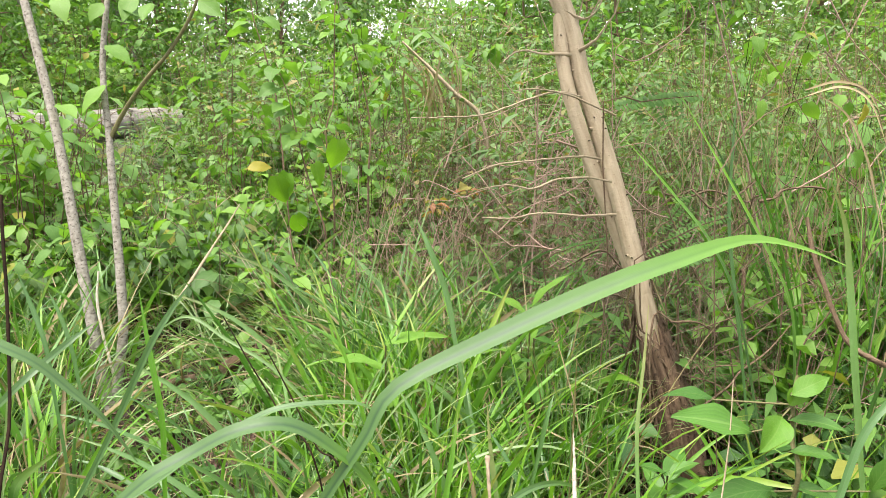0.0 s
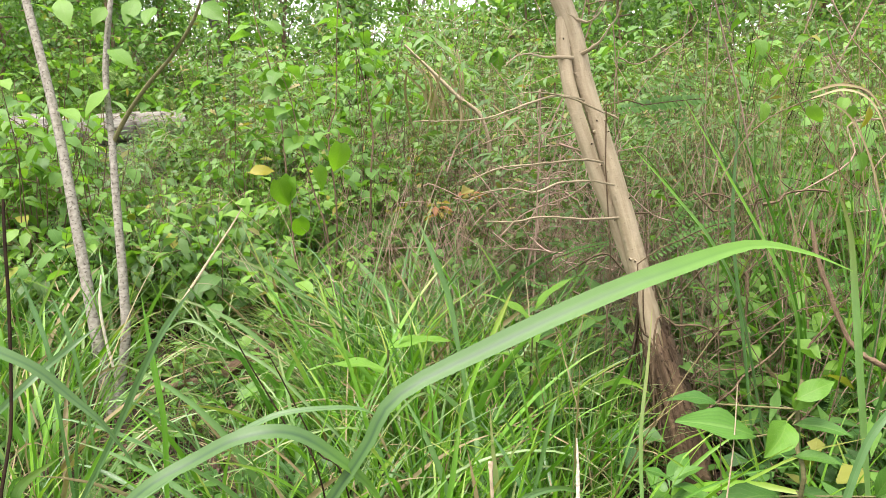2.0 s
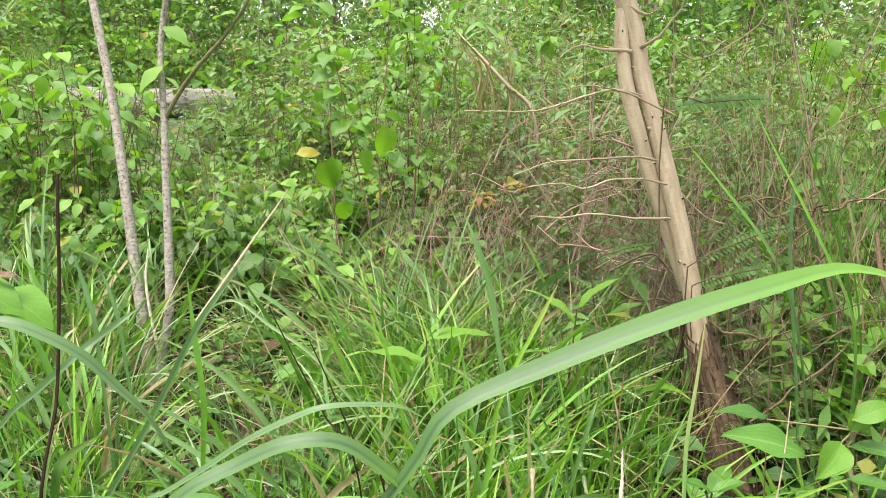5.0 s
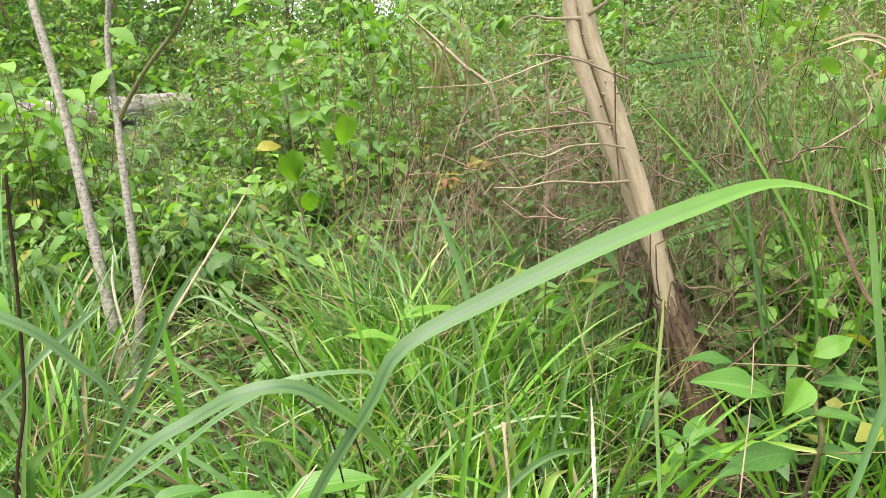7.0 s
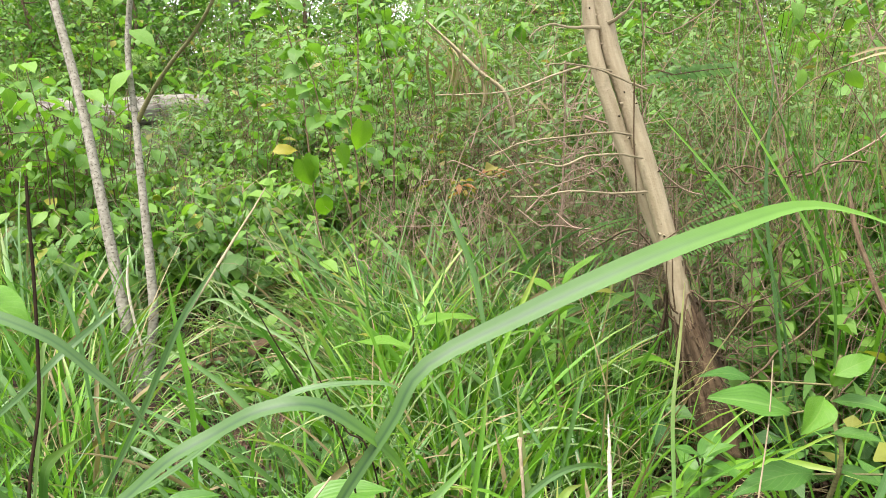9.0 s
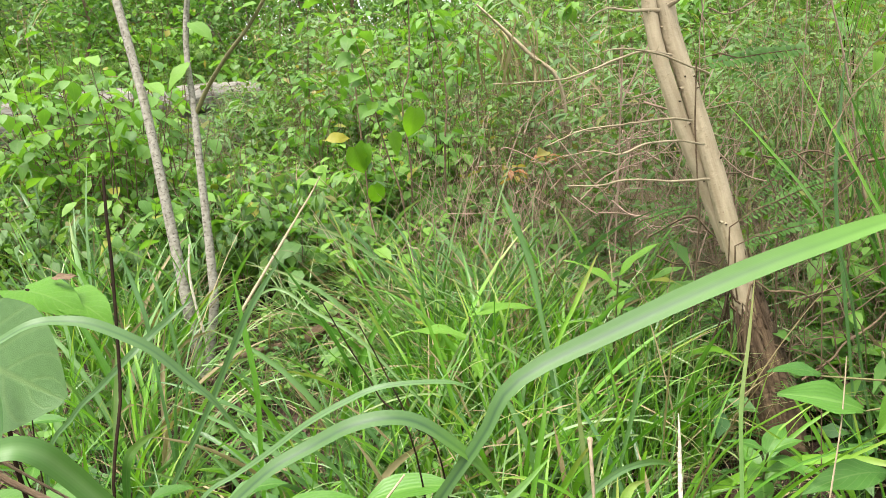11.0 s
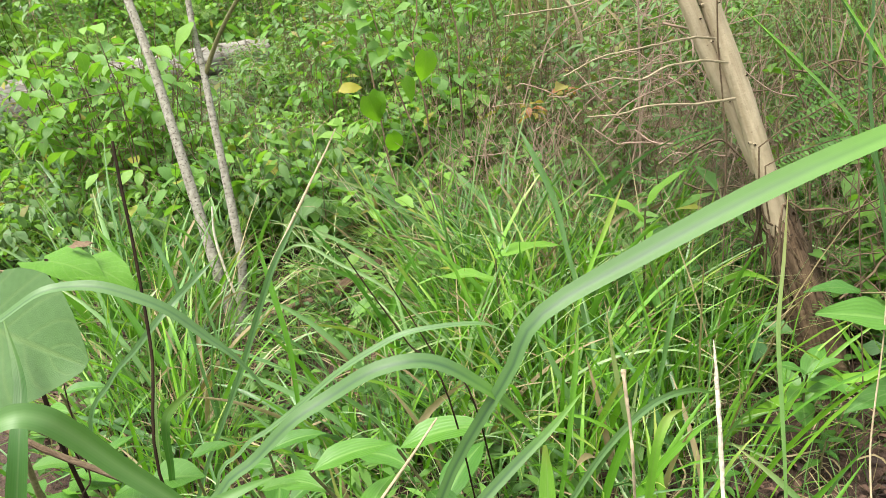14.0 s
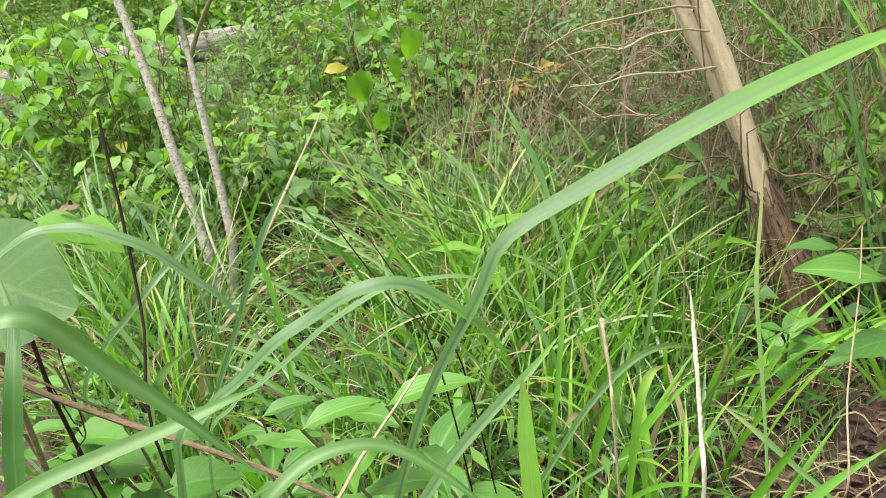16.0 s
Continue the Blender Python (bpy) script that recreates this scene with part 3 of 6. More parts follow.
def spread_over(count, near, far, left, right, apart=0.0, keep=None):
    """Spots in a wedge of the plan: by distance ahead, and by their bearing as x over y."""
    out = []
    tries = 0
    while len(out) < count and tries < count * 40:
        tries += 1
        y = math.sqrt(PLACED.uniform(near**2, far**2))
        x = y * PLACED.uniform(left, right)
        if apart and any((x - a) ** 2 + (y - b) ** 2 < apart**2 for a, b in out):
            continue
        if keep and not keep(x, y):
            continue
        out.append((x, y))
    return out


def near_line(x, y, a, b, gap):
    """Whether a spot lies within gap of the line from a to b in plan."""
    p, a, b = Vector((x, y)), Vector(a[:2]), Vector(b[:2])
    s = max(0, min(1, (p - a).dot(b - a) / max((b - a).length_squared, 1e-6)))
    return (a + s * (b - a) - p).length < gap


# ---- the leaning tan tree ----
def leaning_tree():
    rng = np.random.default_rng(4)
    foot = (0.795, 1.979, 0)
    top = thing("tree", "leaning tree with smooth tan bark and a rough brown foot", "tree")
    trunk = spline([(0.808, 1.914, -0.071), (0.747, 1.907, 0.138), (0.695, 1.934, 0.319), (0.645, 1.956, 0.479), (0.618, 1.991, 0.614), (0.58, 2.031, 0.765), (0.535, 2.076, 0.933), (0.484, 2.143, 1.108), (0.435, 2.206, 1.269), (0.407, 2.263, 1.407), (0.371, 2.312, 1.513), (0.301, 2.375, 1.673), (0.194, 2.476, 1.979), (0.124, 2.643, 2.298)], 60)
    part("trunk", tube(Sheet(), trunk, (0.052, 0.047, 0.043, 0.034, 0.0295, 0.0285, 0.0275, 0.027, 0.028, 0.03, 0.031, 0.028, 0.022, 0.012), 14, 0.035, rng).mesh("trunk", BARK_TAN), top)
    second = spline([(0.605, 2.052, 0.649), (0.538, 2.088, 0.823), (0.484, 2.1, 0.947), (0.429, 2.13, 1.101), (0.389, 2.176, 1.235), (0.371, 2.228, 1.355), (0.369, 2.287, 1.46)], 30)
    part("stem", tube(Sheet(), second, (0.02, 0.023, 0.023, 0.023, 0.022, 0.022, 0.018), 12, 0.03, rng).mesh("stem", BARK_TAN), top, "second tan stem grown along the trunk")
    crust = Sheet()
    tube(crust, spline([(0.808, 1.877, -0.054), (0.751, 1.862, 0.126), (0.709, 1.884, 0.287), (0.671, 1.919, 0.42), (0.653, 1.965, 0.513), (0.645, 2.003, 0.582)], 26), (0.064, 0.056, 0.05, 0.044, 0.034, 0.014), 40, 0.05, rng, 0.22)
    for k in range(55):
        # hanging strips of bark and rootlets
        a, s = rng.uniform(0, 6.28), rng.uniform(0.1, 0.9)
        p = trunk[int(4 + 14 * (1 - s))]
        q = p + np.array([math.cos(a), math.sin(a), 0]) * rng.uniform(0.05, 0.066)
        ln = rng.uniform(0.08, 0.28)
        line = q + np.linspace(0, 1, 5)[:, None] * [rng.normal(0.05, 0.05), rng.normal(0, 0.05), -ln] + rng.normal(0, 0.006, (5, 3))
        tube(crust, line, (0.0035, 0.0018), 4)
    part("foot_bark", crust.mesh("foot_bark", BARK_STUMP), top, "rough fibrous brown bark with hanging rootlets")
    for k in range(34):
        a, i = rng.uniform(0, 6.28), int(rng.integers(9, 22))
        o = np.array([math.cos(a), math.sin(a), 0])
        p = trunk[i] + o * rng.uniform(0.03, 0.05)
        ln = rng.uniform(0.1, 0.35)
        pts = [p, p + o * 0.02 + [0.01, 0, -ln * 0.4], p + o * rng.uniform(0, 0.06) + [rng.normal(0.02, 0.04), rng.normal(0, 0.03), -ln]]
        w = rng.uniform(0.004, 0.012)
        part("dry_fibre", strip(Sheet(), spline(pts, 8), (w * 0.6, w, w * 0.2), o + [0, 0, 0.2], 0.4, 2, rng.normal(0, 0.8)).mesh("dry_fibre", BLADE_DRY if k % 3 == 0 else BARK_STUMP), top, "hanging strip of dry bark")
    for k in range(22):
        # low bumps where twigs were lost, each with a small dark scar
        stem, r = ((trunk, 0.0265), (second, 0.0205))[k % 2]
        i = int(rng.integers(15, 46)) if k % 2 == 0 else int(rng.integers(3, 27))
        a = rng.uniform(3.2, 6.2)
        o = np.array([math.cos(a), math.sin(a), rng.uniform(0.0, 0.25)])
        p = stem[i] + o * r
        big = rng.uniform(0.5, 1.0)
        part("knot", tube(Sheet(), np.array([p - o * 0.006, p - o * 0.001, p + o * 0.003 * big, p + o * 0.006 * big]), (0.009 * big, 0.007 * big, 0.0045 * big, 0.002), 9, 0.15, rng).mesh("knot", BARK_TAN), top)
        tip = unit(o + rng.normal(0, 0.3, 3))
        part("thorn_scar", tube(Sheet(), np.array([p + o * 0.003 * big, p + o * 0.006 * big, p + o * 0.006 * big + tip * 0.005]), (0.0026, 0.0022, 0.0005), 5, 0.2, rng).mesh("thorn_scar", TWIG_DARK), top)
    arms = (
        [(0.427, 2.15, 1.216), (0.332, 2.051, 1.231), (0.231, 1.963, 1.211), (0.132, 1.894, 1.187), (0.023, 1.851, 1.179), (-0.074, 1.829, 1.176)],
        [(0.521, 2.095, 1.163), (0.374, 2.049, 1.223), (0.283, 2.002, 1.244), (0.208, 1.971, 1.242)],
        [(0.474, 2.061, 1.036), (0.415, 2.003, 1.05), (0.316, 1.9, 1.053), (0.222, 1.838, 1.052), (0.128, 1.794, 1.043), (0.052, 1.767, 1.021)],
        [(0.508, 2.044, 0.97), (0.423, 1.986, 0.986), (0.319, 1.904, 0.988), (0.24, 1.838, 0.975), (0.167, 1.801, 0.99), (0.083, 1.777, 0.979)],
        [(0.519, 2.009, 0.876), (0.397, 1.911, 0.897), (0.273, 1.845, 0.921), (0.176, 1.802, 0.917), (0.098, 1.764, 0.928)],
        [(0.396, 2.204, 1.341), (0.305, 2.184, 1.345), (0.222, 2.134, 1.349), (0.175, 2.073, 1.316)],
        [(0.384, 2.271, 1.476), (0.44, 2.232, 1.448), (0.479, 2.222, 1.488), (0.523, 2.245, 1.572)],
        [(0.422, 2.208, 1.354), (0.466, 2.175, 1.387), (0.51, 2.165, 1.467), (0.539, 2.138, 1.559)],
    )
    for n, arm in enumerate(arms):
        line = spline(arm, 26)
        line[2:] += np.cumsum(rng.normal(0, 0.0012, (24, 3)), 0)
        sheet = tube(Sheet(), line, (0.0065 if n in (5, 6, 7) else 0.0038, 0.0028, 0.0016), 6, 0.1, rng)
        for i in range(3, 25, 2):
            # thorns and short spurs
            o = unit(rng.normal(0, 1, 3)) * rng.uniform(0.006, 0.02)
            tube(sheet, np.array([line[i], line[i] + o * 0.6, line[i] + o]), (0.0018, 0.0012, 0.0004), 3)
        part("branch", sheet.mesh("branch", TWIG_PALE if n < 5 else BARK_TAN), top, "thin bare thorny branch" if n < 5 else "")
    # limbs and crown out of view, added to shade the growth below
    green = Sheet()
    for k in range(9):
        i = 50 + k
        a = k * 2.4 + 0.4
        o = np.array([math.cos(a), math.sin(a), rng.uniform(0.3, 0.8)])
        s = np.linspace(0, 1, 8)[:, None]
        limb = trunk[i] + s * o * rng.uniform(0.7, 1.1) + s**2 * [0, 0, 0.3] + [0, 0, 0.0]
        part("limb", tube(Sheet(), limb, (0.012, 0.004), 7).mesh("limb", BARK_TAN), top)
        for j in range(14):
            b = rng.uniform(0, 6.28)
            p = limb[int(rng.integers(2, 8))]
            d = np.array([math.cos(b), math.sin(b), rng.uniform(-0.2, 0.4)])
            r = p + np.linspace(0, 1, 6)[:, None] * d * rng.uniform(0.25, 0.4)
            pinnate(green, rng, r, "leaflet", 0.07, 9, (0, 0, 1), leaf_form("ovate", 2, 2, 0.15, 0.2), 0.4)
    tagged(part("crown", green.mesh("crown", GREEN_BROAD), top, "leafy crown of feathered leaves, unseen, added for shade"), kind="stuff")
    return top


leaning_tree()


# ---- the pair of pale saplings ----
def saplings():
    rng = np.random.default_rng(9)
    top = thing("sapling", "pale grey twin-stemmed sapling with ringed bark", "tree")
    one = spline([(-1.297, 2.405, -0.006), (-1.319, 2.431, 0.09), (-1.358, 2.481, 0.281), (-1.403, 2.547, 0.491), (-1.467, 2.64, 0.765), (-1.538, 2.744, 1.043), (-1.614, 2.839, 1.282), (-1.71, 2.946, 1.571), (-1.808, 3.05, 1.887), (-1.89, 3.145, 2.246)], 50)
    two = spline([(-1.286, 2.436, 0.033), (-1.28, 2.46, 0.124), (-1.262, 2.515, 0.292), (-1.276, 2.576, 0.482), (-1.31, 2.67, 0.759), (-1.343, 2.765, 1.041), (-1.378, 2.855, 1.304), (-1.369, 2.946, 1.571), (-1.365, 3.003, 1.708), (-1.344, 3.086, 2.022)], 50)
    arm = spline([(-1.334, 2.763, 1.034), (-1.268, 2.771, 1.141), (-1.178, 2.781, 1.256), (-1.076, 2.788, 1.364), (-0.991, 2.8, 1.485), (-0.94, 2.81, 1.6), (-0.9, 2.827, 1.745)], 30)
    part("stem", tube(Sheet(), one, (0.027, 0.0235, 0.022, 0.02, 0.018, 0.017, 0.015, 0.013), 12, 0.02, rng).mesh("stem", BARK_GREY), top)
    part("stem", tube(Sheet(), two, (0.026, 0.02, 0.0185, 0.017, 0.0145, 0.0125, 0.011, 0.0085, 0.007), 12, 0.02, rng).mesh("stem", BARK_GREY), top)
    part("branch", tube(Sheet(), arm, (0.0095, 0.008, 0.007, 0.006, 0.004), 8, 0.05, rng).mesh("branch", BARK_GREEN), top)
    white = spline([(-1.313, 2.491, 0.554), (-1.309, 2.445, 0.457), (-1.283, 2.403, 0.337), (-1.255, 2.376, 0.234), (-1.243, 2.367, 0.163)], 20)
    part("dead_shoot", tube(Sheet(), white, (0.004, 0.006, 0.006, 0.005), 6, 0.08, rng).mesh("dead_shoot", STALK_WHITE), top, "bleached dead shoot")
    forms = [leaf_data("leaf", "ovate", GREEN_LIME, rows=7, across=4, fold=f, droop=d, wave=0.02, stalk=0.1) for f, d in ((0.2, 0.25), (0.1, 0.4), (0.3, 0.15))]
    spots = (((-1.542, 2.85, 1.52), (-1.571, 2.761, 1.575)), ((-1.37, 2.912, 1.557), (-1.387, 2.826, 1.508)), ((-1.274, 2.853, 1.531), (-1.136, 2.783, 1.498)), ((-1.131, 2.802, 1.416), (-1.033, 2.733, 1.466)), ((-1.351, 2.837, 1.391), (-1.206, 2.755, 1.357)), ((-1.002, 2.814, 1.538), (-1.044, 2.764, 1.585)), ((-0.95, 2.798, 1.558), (-0.854, 2.724, 1.51)), ((-1.35, 2.817, 1.238), (-1.485, 2.643, 1.127)), ((-1.531, 2.756, 1.163), (-1.399, 2.663, 1.126)), ((-1.218, 2.867, 1.585), (-1.236, 2.763, 1.503)), ((-1.531, 2.867, 1.585), (-1.453, 2.742, 1.502)), ((-1.151, 2.859, 1.553), (-1.16, 2.76, 1.493)))
    for k, (a, b) in enumerate(spots):
        d = np.subtract(b, a)
        put_leaf(top, forms[k % 3], a, d, (rng.normal(0, 0.3), -0.35, 1), max(0.07, min(np.linalg.norm(d) * 0.95, 0.13)))
    return top


saplings()


# ---- logs ----
def fallen_log(name, label, points, radii, bark, sides=20, steps=30, seed=3, rough=0.05):
    rng = np.random.default_rng(seed)
    top = thing(name, label, "log")
    line = spline(points, steps)
    body = tube(Sheet(), line, radii, sides, rough, rng)
    part("trunk", body.mesh("trunk", bark), top)
    for way, r in ((line, radii[-1]), (line[::-1], radii[0])):
        end = Sheet()
        cap(end, way, r * 0.98, sides)
        part("broken_end", end.mesh("broken_end", TWIG_PALE if bark is BARK_LOG else TWIG_BROWN), top, "weathered broken end")
    return top


fallen_log("fallen_log", "long grey weathered fallen trunk lying in the bushes", [(-5.95, 4.7, 0.55), (-5.5, 5.8, 0.56), (-5.08, 6.75, 0.57), (-4.6, 7.9, 0.58), (-4.15, 8.9, 0.6), (-3.75, 9.7, 0.6)], (0.29, 0.27, 0.25, 0.22, 0.2, 0.17), BARK_LOG, rough=0.1)
fallen_log("rotting_log", "short brown rotting branch half sunk in the grass", [(-0.887, 2.533, 0.126), (-0.813, 2.642, 0.145), (-0.72, 2.747, 0.152), (-0.605, 2.851, 0.152)], (0.026, 0.032, 0.03, 0.02), BARK_STUMP, 14, 20, 5, 0.12)
fallen_log("fallen_branch", "brown dead branch lying at the foot of the sapling", [(-1.296, 2.455, 0.024), (-1.193, 2.483, 0.054), (-1.108, 2.529, 0.071), (-1.019, 2.572, 0.075)], (0.009, 0.015, 0.019, 0.015), TWIG_BROWN, 10, 16, 6, 0.1)

# ---- broad-leaved shrubs behind the saplings ----
SHRUB = "shrubs behind the saplings"
broad = [
    bush("broadleaf_shrub", "bushy shrub with rounded light green leaves", "shrub", 11, 14, 1.25, 0.55, "round", 0.085, 14, GREEN_LIME, TWIG_DARK, 0.45, 0.005, 3, 3, group=SHRUB),
    bush("broadleaf_shrub", "bushy shrub with roundish green leaves", "shrub", 12, 13, 1.1, 0.5, "round", 0.08, 14, GREEN_BROAD, TWIG_DARK, 0.6, 0.005, 3, 3, group=SHRUB),
    bush("broadleaf_shrub", "dense low shrub with darker oval leaves", "shrub", 13, 12, 0.8, 0.5, "ovate", 0.085, 13, GREEN_DEEP, TWIG_BROWN, 0.4, 0.004, 3, 3, group=SHRUB),
]
log_view = lambda x, y: not (-0.84 < x / y < -0.69)
slim = [
    bush("broadleaf_shrub", "narrow upright shrub with rounded soft green leaves", "shrub", 15, 6, 1.3, 0.3, "wide", 0.09, 8, GREEN_BROAD, TWIG_BROWN, 0.7, 0.005, 3, 3, 0.2, SHRUB),
    bush("broadleaf_shrub", "narrow upright shrub with rounded soft green leaves", "shrub", 16, 6, 1.25, 0.3, "ovate", 0.1, 10, GREEN_LIME, TWIG_BROWN, 0.6, 0.005, 3, 3, 0.2, SHRUB),
]
sow(slim, [(-2.2, 3.5), (-2.6, 3.75), (-2.32, 3.8), (-2.58, 3.95), (-2.8, 4.0), (-3.05, 4.15), (-2.9, 4.4), (-2.7, 4.2), (-2.0, 3.7)], 0.98, 1.15, 4)
sow(broad[:2], spread_over(4, 3.2, 4.2, -1.15, -0.92, 0.4), 0.45, 0.6)
sow([bush("leafy_shrub", "low shrub with dull green drooping leaves", "shrub", 25, 12, 0.75, 0.45, "ovate", 0.095, 12, GREEN_GREY, TWIG_BROWN, 0.9, 0.004, 3, 3, 0.2, SHRUB)], spread_over(34, 2.9, 5.2, -1.1, -0.3, 0.26), 0.55, 0.9)
sow(broad, spread_over(14, 3.1, 5.0, -1.15, -0.36, 0.36, log_view), 0.42, 0.6)

MIXED = "mixed undergrowth"
mixed = [
    bush("leafy_shrub", "thin-stemmed shrub with small lime-green leaves", "shrub", 21, 8, 1.05, 0.3, "ovate", 0.105, 11, GREEN_LIME, TWIG_BROWN, 0.3, 0.0035, 2, 3, 0.2, MIXED),
    bush("leafy_shrub", "upright shrub with narrow greyish green leaves", "shrub", 22, 11, 1.0, 0.28, "lance", 0.14, 13, GREEN_GREY, TWIG_PINK, 0.2, 0.0035, 2, 2, 0.15, MIXED),
    bush("leafy_shrub", "loose shrub with rounded bright leaves", "shrub", 23, 7, 1.05, 0.34, "wide", 0.11, 9, GREEN_BROAD, TWIG_DARK, 0.5, 0.0035, 2, 3, 0.25, MIXED),
    bush("leafy_shrub", "low shrub with small oval leaves", "shrub", 24, 12, 0.75, 0.32, "ovate", 0.085, 9, GREEN_BROAD, TWIG_BROWN, 0.3, 0.003, 3, 2, 0.2, MIXED),
]
fern = feather_bush("feathery_shrub", "low dark green shrub with feathery leaves", "shrub", 31, 25, 0.5, 0.22, 0.02, 18, GREEN_FINE, TWIG_BROWN)
feather = feather_bush("feathery_shrub", "light green bush of fine doubly feathered leaves", "shrub", 32, 30, 1.0, 0.5, 0.06, 8, GREEN_FEATHER, TWIG_BROWN, True, 0.9)
dry = [
    twig_tangle("dead_bush", "tangle of pinkish brown dead stems", "dead plant", 41, 60, 0.95, TWIG_PINK, 0.003, 0.5, 2),
    twig_tangle("dead_bush", "tangle of pale dry grass stalks", "dead plant", 42, 70, 0.8, TWIG_PALE, 0.0025, 0.7, 1),
    twig_tangle("dead_bush", "upright thin brown leafless stems", "dead plant", 43, 26, 1.35, TWIG_BROWN, 0.0024, 0.25, 2),
]
clear_left = lambda x, y: (x > -0.75 or y > 4.6) and not 0.0 < x / y < 0.45
sow(mixed, spread_over(30, 3.0, 5.4, -1.1, -0.4, 0.28), 0.45, 0.72)
sow(mixed, spread_over(30, 3.1, 5.2, -0.5, 0.75, 0.3, clear_left), 0.5, 0.95)
sow([fern], spread_over(16, 2.4, 3.6, 0.0, 0.55, 0.25), 0.8, 1.25)
sow([fern], [(0.92, 2.3), (1.08, 2.2), (0.7, 2.45), (1.2, 2.45), (0.35, 2.3), (0.2, 2.5)], 0.9, 1.3)
sow(mixed[:1] + mixed[2:3], [(1.05, 2.7), (1.45, 2.7)], 0.55, 0.7)
sow(dry, spread_over(26, 2.8, 6.0, -0.2, 0.8, 0.3), 0.6, 1.0, 10)
sow(dry, spread_over(13, 2.9, 4.4, -0.2, 0.45, 0.28), 0.6, 1.0, 10)
sow(dry, spread_over(12, 2.4, 4.2, 0.42, 0.85, 0.25), 0.7, 1.15, 10)
sow(dry[2:], spread_over(12, 3.2, 5.5, -0.7, 0.1, 0.3), 0.8, 1.15, 6)
sow(mixed, spread_over(7, 2.6, 3.3, 0.2, 0.62, 0.25), 0.45, 0.7)
low_log = lambda x, y: not near_line(x, y, (-5.5, 4.7), (-3.3, 9.5), 0.95)
sow(mixed, spread_over(60, 5.0, 10.0, -1.1, 0.9, 0.35, low_log), 0.7, 1.2)
tall = [
    bush("tall_shrub", "tall open shrub with slender brown stems and soft green leaves", "shrub", 91, 6, 1.75, 0.42, "ovate", 0.11, 17, GREEN_BROAD, TWIG_BROWN, 0.5, 0.005, 3, 3, 0.3, "tall shrubs"),
    bush("tall_shrub", "tall open shrub with dark stems and hanging rounded leaves", "shrub", 92, 5, 1.6, 0.35, "heart", 0.12, 14, GREEN_LIME, TWIG_DARK, 0.8, 0.005, 3, 3, 0.35, "tall shrubs"),
    bush("tall_shrub", "tall thin shrub with narrow greyish leaves", "shrub", 93, 8, 1.7, 0.4, "lance", 0.13, 16, GREEN_GREY, TWIG_PINK, 0.4, 0.0045, 3, 2, 0.3, "tall shrubs"),
]
low_leafy = [
    bush("low_shrub", "low open shrub with fresh lime-green leaves", "shrub", 96, 7, 0.62, 0.3, "ovate", 0.09, 9, GREEN_LIME, TWIG_PINK, 0.3, 0.003, 2, 3, 0.35, "low shrubs"),
    bush("low_shrub", "low open shrub with soft rounded leaves", "shrub", 97, 6, 0.55, 0.28, "wide", 0.085, 8, GREEN_BROAD, TWIG_BROWN, 0.4, 0.003, 2, 3, 0.35, "low shrubs"),
]
sow(low_leafy, spread_over(22, 2.8, 4.0, -0.5, 0.03, 0.22, lambda x, y: x / y > -0.36 or y > 3.0), 0.8, 1.15)
past_log = lambda x, y: not (-0.72 < x / y < -0.34) and low_log(x, y)
fine = [
    bush("fine_shrub", "tall wispy shrub with small narrow leaves on reddish stems", "shrub", 94, 12, 1.6, 0.38, "lance", 0.075, 20, GREEN_WISP, TWIG_BROWN, 0.3, 0.0032, 4, 2, 0.25, "wispy shrubs"),
    bush("fine_shrub", "tall wispy shrub with small oval leaves on brown stems", "shrub", 95, 10, 1.5, 0.35, "ovate", 0.065, 18, GREEN_WISP, TWIG_BROWN, 0.3, 0.0032, 4, 2, 0.3, "wispy shrubs"),
]
sow(tall, spread_over(13, 4.4, 7.5, -1.0, 0.12, 0.6, past_log), 0.8, 1.05, 5)
sow(fine, spread_over(26, 3.6, 7.5, 0.02, 0.85, 0.4), 0.8, 1.2, 6)
sow(fine, spread_over(12, 4.4, 7.5, -0.36, 0.05, 0.5), 0.8, 1.1, 6)
sow(fine, spread_over(16, 3.0, 4.6, 0.0, 0.45, 0.25), 0.5, 0.8, 8)
sow(dry[:2], spread_over(14, 2.9, 4.8, -0.06, 0.42, 0.26), 0.7, 1.1, 10)
sow(tall + fine, spread_over(24, 7.5, 10.5, -0.36, 0.85, 0.6), 0.95, 1.25, 5)
sow(broad, spread_over(36, 5.2, 10.0, -1.1, 0.9, 0.5, low_log), 0.5, 0.8)
sow(mixed[:2], spread_over(16, 10.3, 12.5, -0.9, 0.7, 0.6), 1.3, 1.8)
sow([feather], spread_over(20, 6.5, 11.0, -1.1, -0.45, 0.7, lambda x, y: not near_line(x, y, (-5.3, 4.9), (-3.2, 9.8), 1.7)), 0.9, 1.4)
sow(dry[:2], spread_over(16, 5.0, 9.5, -0.3, 0.5, 0.5), 0.8, 1.1, 10)
sow(dry[:1], spread_over(6, 5.2, 6.8, -0.1, 0.06, 0.2), 0.9, 1.2, 10)


sow(broad[:2], spread_over(2, 5.6, 6.6, -0.43, -0.4, 0.3), 0.62, 0.7)
sow(mixed[:1] + mixed[2:3], spread_over(9, 3.7, 5.4, -0.25, 0.0, 0.3), 0.75, 1.1)


